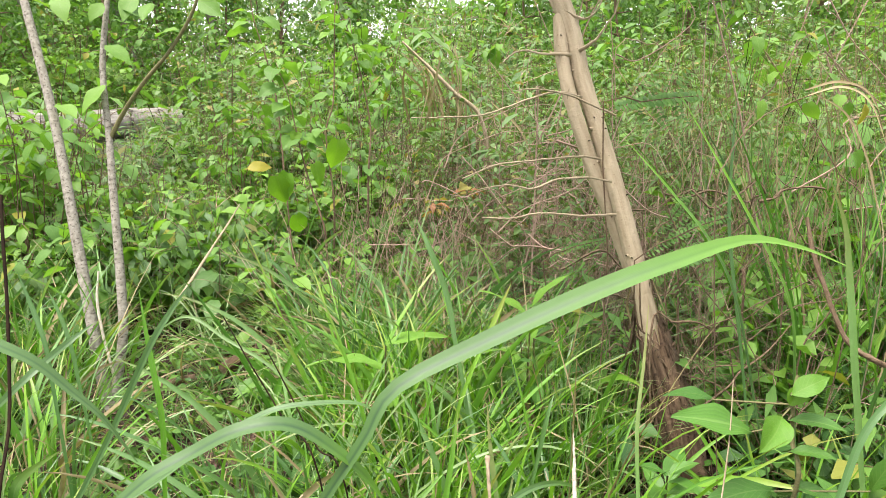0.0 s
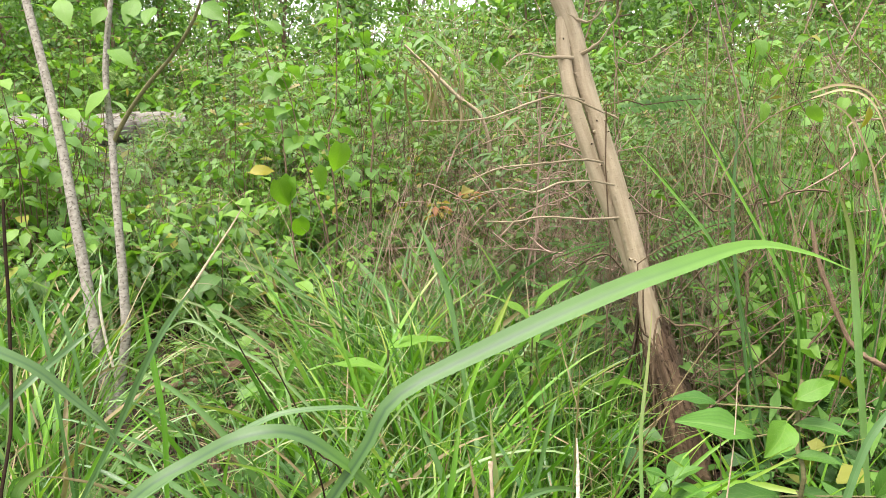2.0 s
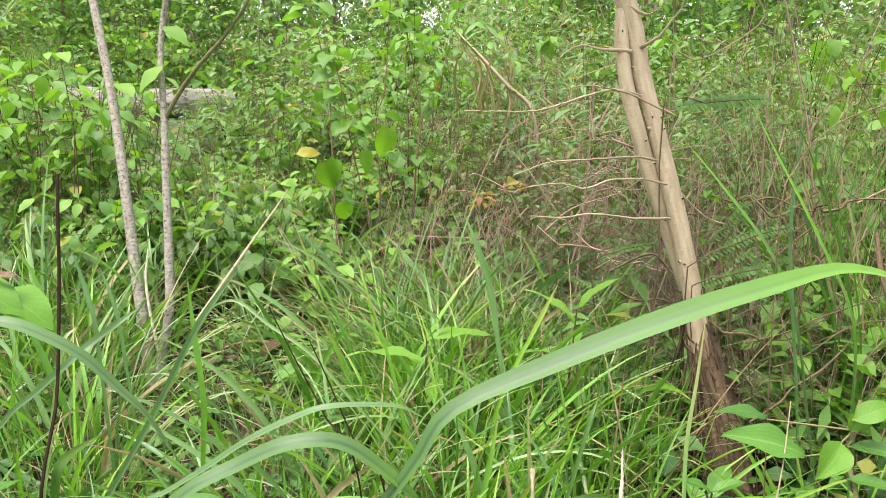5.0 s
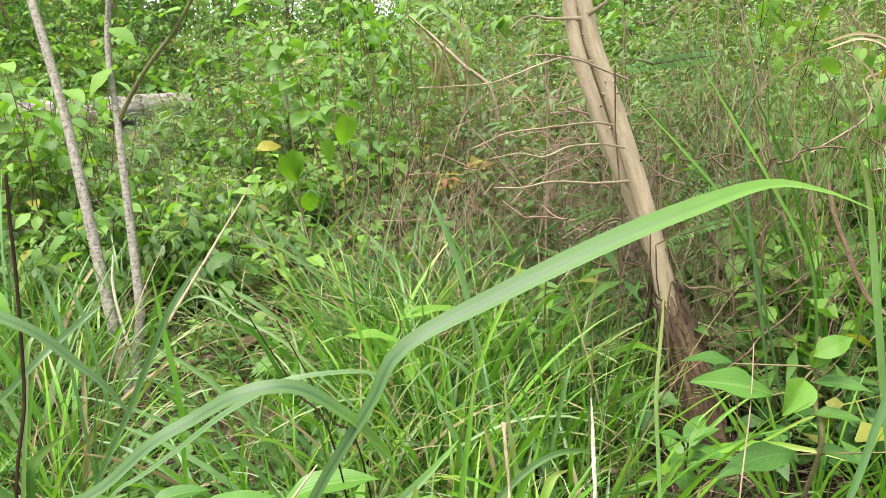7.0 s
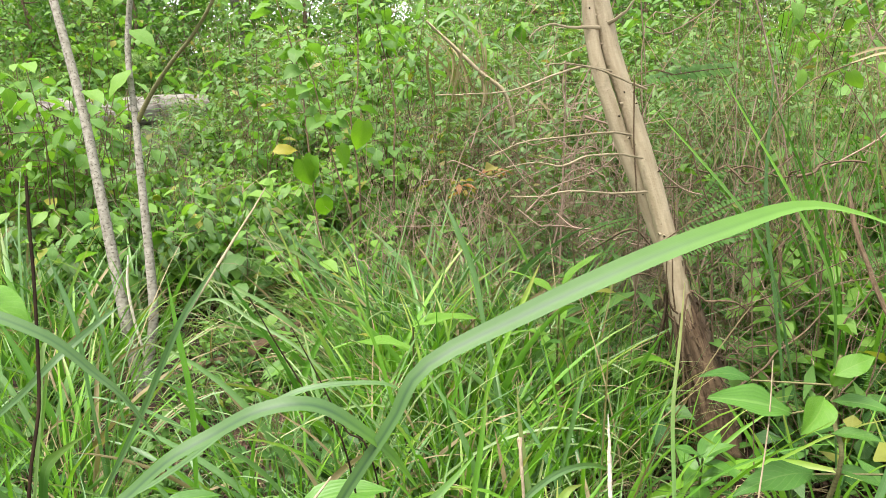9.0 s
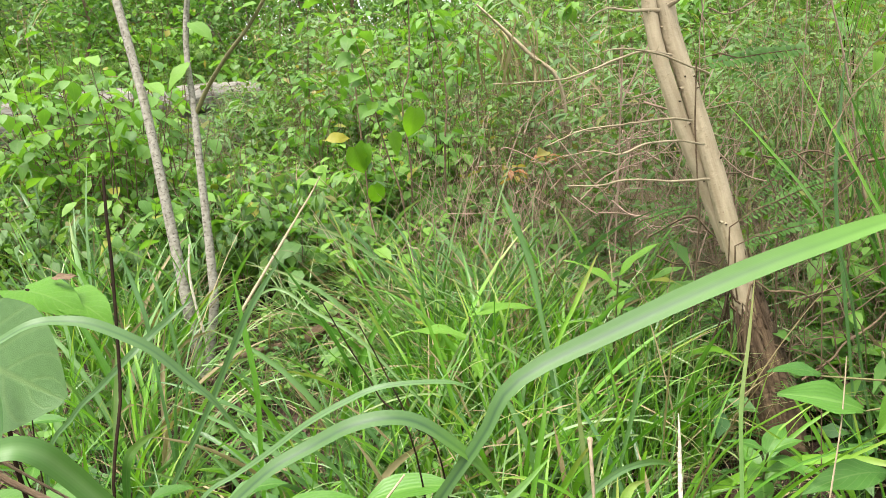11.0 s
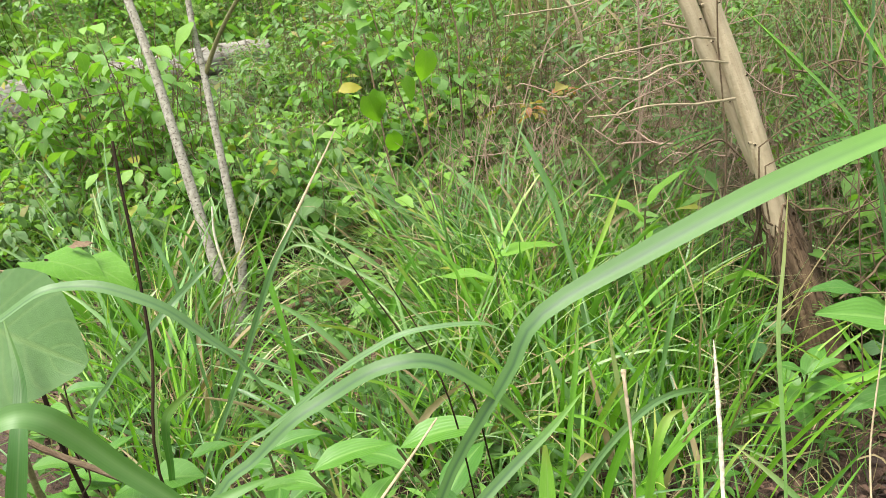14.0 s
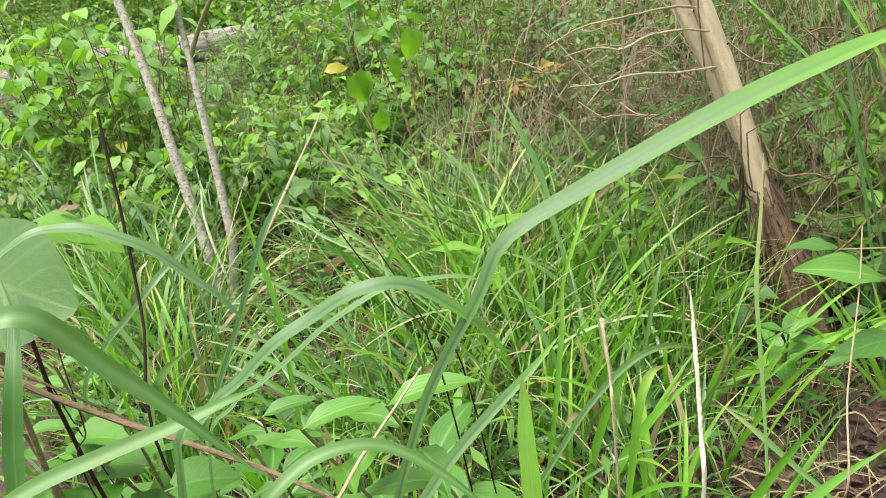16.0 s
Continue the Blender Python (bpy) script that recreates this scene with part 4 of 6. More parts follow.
bank_front = lambda x, y: near_line(x, y, (-5.3, 4.9), (-3.1, 9.4), 0.75)
sow(mixed, spread_over(34, 5.0, 9.0, -1.15, -0.3, 0.2, bank_front), 0.4, 0.55)
sow(mixed, spread_over(26, 5.2, 8.6, -0.46, -0.2, 0.25), 0.45, 0.62)
sow(broad[:2], [(-3.2, 4.8), (-2.95, 4.65), (-3.5, 4.9), (-3.75, 4.75)], 0.5, 0.65)
sow(broad[:1], spread_over(4, 3.6, 5.0, -0.36, 0.02, 0.4), 0.5, 0.72)
sow(mixed[:3], [(-2.6, 9.0), (-2.95, 9.5), (-2.4, 8.7), (-2.75, 10.0), (-3.1, 10.2)], 1.2, 1.5)


# ---- far trees ----
def far_tree(seed, height, crown, leaves, leaf_mat, bark, size=0.13):
    """A slender tree: trunk, limbs, and a loose crown of leaf sprays."""
    rng = np.random.default_rng(seed)
    top = thing("tree", "slender green tree at the edge of the woods", "tree", "far trees")
    wood, green = Sheet(), Sheet()
    trunk = stem_line(rng, (0, 0, -0.1), height, rng.normal(0, 0.05 * height, 2), rng.normal(0, 0.05 * height, 2), 12)
    tube(wood, trunk, (0.011 * height, 0.003 * height), 7, 0.05, rng)
    form = leaf_form("ovate", 2, 2, 0.1, 0.2)
    limbs = 16
    for k in range(limbs):
        f = rng.uniform(0.12, 0.98)
        i = int(f * 11)
        a = k * 2.4 + rng.normal(0, 0.3)
        ln = crown * (1.1 - 0.6 * f) * rng.uniform(0.6, 1.1)
        o = np.array([math.cos(a), math.sin(a), rng.uniform(0.1, 0.7)])
        s = np.linspace(0, 1, 6)[:, None]
        limb = trunk[i] + s * o * ln + s**2 * [0, 0, -0.2 * ln] + rng.normal(0, 0.02 * ln, (6, 3)) * s
        tube(wood, limb, (0.004 * height, 0.001 * height), 4)
        n = leaves // limbs
        c = limb[rng.integers(1, 6, n)] + rng.normal(0, 0.22 * ln + 0.08, (n, 3)) * [1, 1, 0.75]
        ahead = rng.normal(0, 1, (n, 3)) + [0, 0, -0.4]
        up = rng.normal(0, 0.6, (n, 3)) + [0, 0, 1]
        scatter(green, form, c, frames(ahead, up), size * rng.uniform(0.6, 1.3, n))
    part("trunk", wood.mesh("trunk", bark), top)
    tagged(part("crown", green.mesh("crown", leaf_mat), top), kind="stuff")
    return top


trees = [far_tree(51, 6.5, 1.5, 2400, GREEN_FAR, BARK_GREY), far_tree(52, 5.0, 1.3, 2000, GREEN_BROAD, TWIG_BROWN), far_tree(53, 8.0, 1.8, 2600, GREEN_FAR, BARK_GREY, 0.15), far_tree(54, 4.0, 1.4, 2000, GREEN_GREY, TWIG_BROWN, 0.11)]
sow(trees[1::2], spread_over(26, 9.5, 13.0, -1.2, 0.95, 0.8, low_log), 0.6, 0.85, 4)
sow(trees, spread_over(90, 12.5, 26.0, -1.25, 1.0, 1.1), 0.9, 1.4, 3)
sow([far_tree(55, 7.0, 1.9, 3000, GREEN_DEEP, TWIG_DARK, 0.16)], [(-11.2, 14.5), (-10.0, 16.5), (-13.4, 16.0), (-8.9, 15.0)], 0.9, 1.2, 3)
thicket = [
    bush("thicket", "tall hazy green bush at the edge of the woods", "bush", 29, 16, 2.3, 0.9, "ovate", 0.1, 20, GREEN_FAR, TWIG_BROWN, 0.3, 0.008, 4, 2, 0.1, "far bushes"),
    bush("thicket", "tall light green bush at the edge of the woods", "bush", 30, 14, 1.9, 1.0, "round", 0.085, 20, GREEN_LIME, TWIG_BROWN, 0.4, 0.008, 4, 2, 0.1, "far bushes"),
    bush("thicket", "tall greyish bush at the edge of the woods", "bush", 34, 16, 2.1, 0.9, "lance", 0.14, 22, GREEN_GREY, TWIG_PINK, 0.3, 0.008, 4, 2, 0.1, "far bushes"),
]
sow(thicket, [(-3.0, 10.6), (-2.6, 10.9), (-3.5, 11.4), (-3.2, 12.2)], 0.8, 1.05)
sow(thicket, spread_over(64, 9.6, 16.0, -1.2, 0.95, 0.8, low_log), 0.7, 1.25)

# ---- the same undergrowth beside and behind the viewer ----
def ring(count, near, far, apart, wide=1.05):
    out = []
    while len(out) < count:
        r, a = math.sqrt(PLACED.uniform(near**2, far**2)), PLACED.uniform(0, 2 * math.pi)
        x, y = r * math.cos(a), r * math.sin(a)
        if y < 0 or abs(x) > wide * y + 0.3:
            out.append((x, y))
    return out


sow(mixed, ring(34, 1.8, 8.0, 0.3), 0.8, 1.3)
sow(broad, ring(50, 2.6, 10.0, 0.3), 0.6, 1.1)
sow(trees, ring(34, 9.0, 22.0, 1.0), 0.9, 1.3, 3)


# unseen bushes added on the right to keep sky light off the ground
sow(thicket[:2], [(1.9, 0.9), (2.3, 1.7), (2.6, 2.6), (1.7, 0.0)], 0.6, 0.75)

# ---- grass ----
tufts = [
    tuft("grass_tuft", "tuft of fresh green arching grass", 61, 20, 0.72, 0.017, 0.09, 0.55, BLADE_GREEN, 0.05, segs=9, curl=0.8),
    tuft("grass_tuft", "tuft of fresh green drooping grass", 62, 20, 0.66, 0.014, 0.1, 0.7, BLADE_COOL, 0.08, segs=9, curl=1.2),
    tuft("grass_tuft", "tuft of cool green grass with long blades", 63, 18, 0.8, 0.017, 0.08, 0.5, BLADE_COOL, 0.06, segs=9, curl=0.9),
    tuft("grass_tuft", "tuft of fine thin grass with dry blades", 64, 22, 0.6, 0.008, 0.12, 0.7, BLADE_GREEN, 0.3, segs=8, curl=1.5),
]
weeds = [
    bush("low_weed", "low dark weed with small oval leaves", "weed", 26, 7, 0.26, 0.22, "ovate", 0.05, 9, GREEN_DEEP, TWIG_BROWN, 0.2, 0.002, 2, 2, 0.1, "low weeds"),
    bush("low_weed", "low green weed with rounded leaves", "weed", 27, 6, 0.22, 0.2, "round", 0.042, 9, GREEN_BROAD, TWIG_BROWN, 0.2, 0.002, 2, 2, 0.1, "low weeds"),
    bush("low_weed", "low weed with narrow leaves", "weed", 28, 8, 0.34, 0.2, "lance", 0.08, 9, GREEN_BROAD, TWIG_PINK, 0.2, 0.002, 1, 2, 0.1, "low weeds"),
]
tree_gap = lambda x, y: not near_line(x, y, (0.795, 1.979, 0), (1, 3.169, 0), 0.16)
open_foot = lambda x, y: tree_gap(x, y) and not (-0.52 < x / y < -0.24 and 1.75 < y < 3.0)
sapling_gap = lambda x, y: tree_gap(x, y) and not (-0.56 < x / y < -0.38 and y > 1.55)
sow(weeds, spread_over(50, 1.3, 3.4, -0.9, 0.75, 0.14, open_foot), 0.7, 1.2)
sow(weeds, spread_over(10, 2.9, 3.3, -0.6, -0.2, 0.14), 0.7, 1.0)
sow(tufts, spread_over(62, 1.55, 2.9, -0.8, 0.18, 0.12, open_foot), 0.75, 1.1)
sow(tufts, spread_over(20, 1.7, 3.2, 0.18, 0.8, 0.18, tree_gap), 0.6, 0.95)
sow(tufts, spread_over(60, 2.9, 4.4, -0.9, 0.7, 0.2), 0.7, 1.1)
near_tufts = [
    tuft("grass_tuft", "open tuft of broad fresh green blades", 65, 13, 0.55, 0.018, 0.07, 0.42, BLADE_GREEN, 0.06, segs=9),
    tuft("grass_tuft", "open tuft of broad cool green blades", 66, 12, 0.6, 0.017, 0.06, 0.5, BLADE_COOL, 0.08, segs=9),
    tuft("grass_tuft", "low tuft of thin drooping grass", 67, 16, 0.55, 0.009, 0.09, 0.65, BLADE_COOL, 0.2, segs=8, curl=1.2),
]
lush = [
    tuft("grass_tuft", "lush tuft of upright lime-green grass", 68, 20, 0.72, 0.015, 0.07, 0.45, BLADE_LIME, 0.04, segs=9, curl=0.7),
    tuft("grass_tuft", "lush tuft of lime-green grass bowing outwards", 69, 18, 0.7, 0.013, 0.08, 0.6, BLADE_LIME, 0.08, segs=9, curl=1.1),
]
sow(lush, spread_over(18, 1.35, 2.3, -0.16, 0.22, 0.15, tree_gap), 0.75, 1.05)
sow(lush, spread_over(14, 1.3, 2.6, -0.85, -0.25, 0.16, open_foot), 0.65, 0.95)
sow(lush, spread_over(4, 1.4, 2.4, 0.22, 0.8, 0.2, tree_gap), 0.6, 0.9)
arcs = [
    tuft("grass_tuft", "tuft of long thin pale grass arching to the ground", 75, 16, 0.95, 0.0085, 0.08, 0.7, BLADE_PALE, 0.12, segs=12, curl=1.7),
    tuft("grass_tuft", "tuft of long thin pale grass arching to the ground", 76, 14, 0.85, 0.011, 0.08, 0.85, BLADE_PALE, 0.08, segs=12, curl=1.5),
]
sow(arcs, spread_over(30, 1.5, 2.9, -0.75, 0.2, 0.15, open_foot), 0.7, 1.0)
sow(arcs, spread_over(12, 1.5, 2.7, -0.62, -0.2, 0.14, sapling_gap), 0.6, 0.9)
sow(arcs, spread_over(16, 2.63, 3.05, -0.45, 0.0, 0.1), 0.7, 0.95)
sow(arcs, spread_over(10, 1.6, 2.6, -0.2, 0.2, 0.14), 0.7, 0.95)
sow(arcs, spread_over(22, 2.0, 3.0, -0.32, 0.14, 0.12), 0.65, 0.95)
sow(near_tufts[:2], spread_over(13, 1.45, 2.3, -0.6, -0.18, 0.14, sapling_gap), 0.65, 0.95)
sow(near_tufts, spread_over(7, 1.5, 2.5, -0.56, -0.38, 0.12), 0.4, 0.55)
sow(near_tufts[1:2], spread_over(7, 2.2, 2.9, -0.6, -0.2, 0.16, sapling_gap), 0.7, 1.0)
sow(weeds, spread_over(16, 1.7, 2.9, -0.58, -0.2, 0.14), 0.6, 0.95)
sow(weeds, spread_over(22, 2.1, 3.0, 0.18, 0.62, 0.14, tree_gap), 1.0, 1.6)
sow(arcs, spread_over(8, 1.1, 1.6, -0.8, 0.5, 0.2), 0.5, 0.65)
sow(near_tufts, spread_over(46, 0.95, 1.7, -1.0, 0.4, 0.12), 0.6, 0.95)
sow(weeds, spread_over(20, 0.75, 1.4, -1.15, 0.1, 0.1), 0.7, 1.1)
sow(near_tufts, spread_over(16, 0.7, 1.0, -1.2, -0.2, 0.1), 0.5, 0.7)
sow(weeds, spread_over(16, 1.3, 2.4, 0.3, 0.85, 0.1, tree_gap), 0.6, 1.0)
sow(near_tufts, [(0.5, 1.72), (0.62, 1.66), (0.74, 1.74), (0.86, 1.8), (0.42, 1.85), (0.95, 1.7)], 0.7, 0.95)
sow(near_tufts, spread_over(10, 0.95, 1.7, 0.4, 0.8, 0.2), 0.5, 0.8)
sow(near_tufts, spread_over(44, 1.6, 2.9, -0.85, 0.3, 0.12, open_foot), 0.8, 1.2)
sow(near_tufts[2:], spread_over(6, 1.5, 2.3, -0.55, -0.2, 0.2), 0.5, 0.7)
sow(near_tufts[1:], spread_over(14, 2.1, 3.0, -0.18, 0.08, 0.12), 0.9, 1.25)
sow(tufts, ring(60, 0.9, 4.0, 0.2), 0.7, 1.0)
reeds = [
    tuft("tall_grass", "tall grass with broad upright green blades", 71, 8, 1.4, 0.015, 0.06, 0.22, BLADE_COOL, 0.1, "tall grasses", 9, 0.35, 2),
    tuft("tall_grass", "tall grass with broad upright green blades", 72, 8, 1.2, 0.013, 0.05, 0.3, BLADE_GREEN, 0.15, "tall grasses", 9, 0.45, 2),
]
sow(reeds, spread_over(20, 1.8, 3.6, 0.36, 0.85, 0.2, tree_gap), 0.7, 1.1)
thin_reeds = [
    tuft("tall_grass", "tall thin grass stems, partly dry", 73, 22, 1.3, 0.007, 0.08, 0.2, BLADE_GREEN, 0.45, "tall grasses", 9, 0.3, 2),
    tuft("tall_grass", "tall thin grass stems, partly dry", 74, 20, 1.6, 0.006, 0.08, 0.18, BLADE_COOL, 0.65, "tall grasses", 9, 0.25, 2),
]
sow(thin_reeds, spread_over(26, 2.3, 4.6, 0.3, 0.85, 0.22), 0.75, 1.15)
sow(thin_reeds, spread_over(26, 2.6, 4.6, -0.35, 0.35, 0.18), 0.4, 0.65)
sow(mixed, spread_over(10, 3.4, 5.5, 0.3, 0.8, 0.35), 1.0, 1.5)
sow(dry, spread_over(7, 3.0, 4.4, 0.28, 0.8, 0.3), 0.8, 1.2, 8)

sow(reeds, spread_over(12, 1.6, 2.5, 0.48, 0.85, 0.18, tree_gap), 0.75, 1.1)
sow(mixed[:1] + mixed[2:3], spread_over(5, 2.7, 3.5, 0.4, 0.8, 0.3), 0.7, 1.0)
sow(trees, spread_over(9, 11.5, 17.0, -0.32, 0.5, 0.9), 0.8, 1.1, 3)
near_lush = [
    tuft("grass_tuft", "open tuft of wide bright green blades", 77, 9, 0.62, 0.02, 0.07, 0.6, BLADE_LIME, 0.0, segs=10, curl=1.0),
    tuft("grass_tuft", "open tuft of wide grey-green blades", 78, 9, 0.66, 0.018, 0.07, 0.7, BLADE_COOL, 0.05, segs=10, curl=1.1),
]
sow(near_lush, spread_over(22, 0.95, 1.7, -0.6, 0.28, 0.14), 0.75, 1.05)
sow(near_lush, spread_over(10, 1.7, 2.4, -0.6, 0.2, 0.2, sapling_gap), 0.9, 1.15)
sow(weeds, spread_over(6, 1.0, 1.65, 0.28, 0.62, 0.12), 0.6, 0.9)
sow(weeds, [(0.95, 1.95), (1.1, 1.98), (1.25, 2.05), (1.4, 2.1), (1.05, 1.8), (1.2, 1.85), (0.62, 2.2), (0.5, 2.35), (0.4, 2.25)], 1.2, 1.8)


low_tufts = [
    tuft("grass_tuft", "low tuft of thin green and straw-coloured grass", 101, 18, 0.36, 0.006, 0.08, 0.8, BLADE_GREEN, 0.3, "low grass", 8, 1.3),
    tuft("grass_tuft", "low tuft of cool green blades", 102, 12, 0.4, 0.009, 0.07, 0.7, BLADE_COOL, 0.1, "low grass", 8, 1.1),
]
sow(low_tufts, spread_over(26, 1.5, 2.5, -0.62, -0.4, 0.12), 0.5, 0.8)
sow(low_tufts, spread_over(24, 2.0, 2.6, -0.38, -0.2, 0.1), 0.6, 0.85)
sow(low_tufts, spread_over(22, 1.2, 2.0, 0.24, 0.54, 0.13, tree_gap), 0.4, 0.8)
thin_stems = [
    tuft("stem_clump", "clump of thin upright green stems with brown feet", 103, 14, 0.75, 0.0045, 0.06, 0.22, BLADE_GREEN, 0.4, "stem clumps", 8, 0.3),
    tuft("stem_clump", "clump of thin upright green stems with brown feet", 104, 10, 0.85, 0.006, 0.05, 0.25, BLADE_COOL, 0.25, "stem clumps", 8, 0.35),
]
sow(thin_stems, [(0.33, 1.62), (0.4, 1.75), (0.46, 1.6), (0.5, 1.85), (0.36, 1.95), (0.28, 1.8), (0.44, 2.05), (0.3, 1.45), (0.56, 1.98)], 0.8, 1.1)


sow(low_leafy, spread_over(13, 2.1, 3.3, 0.43, 0.8, 0.2, tree_gap), 0.8, 1.2)
sow(reeds, spread_over(9, 2.0, 3.2, 0.45, 0.8, 0.2, tree_gap), 0.75, 1.05)
sow(mixed[:1], spread_over(5, 2.9, 3.8, 0.42, 0.8, 0.3), 0.8, 1.1)


# ---- single wide blades close by ----
def wide_blade(points, widths, facing, label, mat=BLADE_WIDE, fold=0.25, steps=48, across=4, twist=0.0):
    """One long blade of grass and the midrib that stiffens it."""
    top = thing("grass_blade", label, "grass", "wide grass blades")
    if len(points[0]) == 1:
        # the foot of the blade follows on from its lowest bend down to the soil
        a, b = np.array(points[1]), np.array(points[2])
        near, far = a + (a - b), a + (a - b) * 2.2 + [0, 0, -0.05]
        foot = far * [1, 1, 0] + unit(a - b) * [1, 1, 0] * points[0][0]
        points = [foot, foot * 0.6 + far * 0.4, far, near, *points[1:]]
        widths = (widths[0],) * 3 + tuple(widths)
    line = spline(points, steps)
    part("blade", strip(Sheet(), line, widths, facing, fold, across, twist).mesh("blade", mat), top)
    w = np.interp(np.linspace(0, 1, steps), np.linspace(0, 1, len(widths)), widths)
    t = unit(np.gradient(line, axis=0))
    up = np.cross(unit(np.cross(t, np.asarray(facing, float))), t)
    rib = line - up * (0.25 * fold * w + 0.0008)[:, None]
    part("midrib", tube(Sheet(), rib[: steps - 3], (0.0009, 0.0008, 0.0006, 0.0002), 5).mesh("midrib", RIB), top, "midrib along the blade")
    return top


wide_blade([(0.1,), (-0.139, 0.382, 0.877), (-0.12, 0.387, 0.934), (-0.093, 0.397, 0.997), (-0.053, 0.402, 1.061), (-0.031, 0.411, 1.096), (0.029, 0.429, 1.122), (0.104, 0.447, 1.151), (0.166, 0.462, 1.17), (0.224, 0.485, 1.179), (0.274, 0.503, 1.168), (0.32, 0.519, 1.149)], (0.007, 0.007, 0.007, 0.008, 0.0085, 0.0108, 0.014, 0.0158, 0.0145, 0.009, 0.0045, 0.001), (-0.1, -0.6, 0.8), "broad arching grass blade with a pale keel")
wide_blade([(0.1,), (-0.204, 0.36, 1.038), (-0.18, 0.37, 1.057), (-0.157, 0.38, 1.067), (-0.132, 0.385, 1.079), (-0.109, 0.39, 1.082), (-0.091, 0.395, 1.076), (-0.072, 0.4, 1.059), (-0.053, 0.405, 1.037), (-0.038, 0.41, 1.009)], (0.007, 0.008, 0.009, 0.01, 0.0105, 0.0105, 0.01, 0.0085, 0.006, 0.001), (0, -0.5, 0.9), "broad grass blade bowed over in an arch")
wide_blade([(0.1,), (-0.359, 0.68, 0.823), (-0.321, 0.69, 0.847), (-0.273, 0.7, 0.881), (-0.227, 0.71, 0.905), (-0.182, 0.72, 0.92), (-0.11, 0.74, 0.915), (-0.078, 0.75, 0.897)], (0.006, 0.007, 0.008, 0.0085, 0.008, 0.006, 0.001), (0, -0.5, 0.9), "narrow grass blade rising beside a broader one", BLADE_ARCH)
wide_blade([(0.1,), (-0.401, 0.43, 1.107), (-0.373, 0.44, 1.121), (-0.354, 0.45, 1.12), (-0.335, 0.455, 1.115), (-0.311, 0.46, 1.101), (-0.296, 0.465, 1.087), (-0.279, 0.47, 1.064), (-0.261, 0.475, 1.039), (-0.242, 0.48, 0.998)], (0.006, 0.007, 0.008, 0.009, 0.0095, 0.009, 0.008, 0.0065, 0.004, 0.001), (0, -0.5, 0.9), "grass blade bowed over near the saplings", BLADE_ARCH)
wide_blade([(0.05,), (-0.702, 1.15, 0.5), (-0.635, 1.18, 0.629), (-0.559, 1.2, 0.784), (-0.519, 1.22, 0.851), (-0.48, 1.24, 0.906)], (0.0091, 0.0117, 0.013, 0.0117, 0.001), (0.1, -0.9, 0.4), "long pale grass blade slanting up", BLADE_ARCH)
wide_blade([(0.05,), (-0.604, 1.3, 0.424), (-0.602, 1.32, 0.576), (-0.626, 1.35, 0.72), (-0.647, 1.38, 0.843)], (0.0091, 0.0117, 0.013, 0.001), (0.1, -0.9, 0.4), "upright lime-green grass blade", BLADE_LIME)
wide_blade([(0.05,), (-0.7, 0.95, 0.784), (-0.657, 0.97, 0.826), (-0.631, 1, 0.851), (-0.597, 1.02, 0.878), (-0.574, 1.05, 0.895)], (0.0084, 0.0108, 0.012, 0.0108, 0.001), (0.1, -0.9, 0.4), "grass blade leaning across the saplings", BLADE_ARCH)
wide_blade([(0.05,), (-1, 1.6, 0.503), (-1.015, 1.62, 0.619), (-1.054, 1.65, 0.715), (-1.089, 1.67, 0.8)], (0.0091, 0.0117, 0.013, 0.001), (0.1, -0.9, 0.4), "upright pointed grass blade", BLADE_COOL)
wide_blade([(0.05,), (-0.99, 1.7, 0.47), (-1.009, 1.72, 0.577), (-1.039, 1.74, 0.659), (-1.072, 1.76, 0.717)], (0.0084, 0.0108, 0.012, 0.001), (0.1, -0.9, 0.4), "upright pointed grass blade", BLADE_COOL)
wide_blade([(0.05,), (-0.328, 1.6, 0.439), (-0.442, 1.62, 0.557), (-0.563, 1.65, 0.622), (-0.671, 1.68, 0.673), (-0.791, 1.7, 0.602)], (0.0063, 0.0081, 0.009, 0.0081, 0.001), (0.1, -0.9, 0.4), "thin pale grass blade arching over", BLADE_PALE)
wide_blade([(0.05,), (0.032, 1.75, 0.581), (0.009, 1.78, 0.702), (-0.037, 1.8, 0.825), (-0.076, 1.83, 0.906)], (0.0112, 0.0144, 0.016, 0.001), (0.1, -0.9, 0.4), "upright pointed grass blade", BLADE_COOL)
wide_blade([(0.05,), (0.118, 1.75, 0.581), (0.157, 1.78, 0.661), (0.189, 1.8, 0.728)], (0.0105, 0.0135, 0.001), (0.1, -0.9, 0.4), "short pointed grass blade", BLADE_LIME)
wide_blade([(0.05,), (-0.588, 0.8, 0.68), (-0.577, 0.8, 0.743), (-0.564, 0.81, 0.769), (-0.517, 0.82, 0.801)], (0.0098, 0.0126, 0.014, 0.001), (0.1, -0.9, 0.4), "dark green grass blade folded over", BLADE_DEEP)
wide_blade([(0.05,), (-0.804, 1.1, 0.578), (-0.778, 1.1, 0.69), (-0.752, 1.1, 0.795), (-0.736, 1.12, 0.82)], (0.007, 0.009, 0.01, 0.001), (0.1, -0.9, 0.4), "pale upright grass blade with a bent tip", BLADE_PALE)
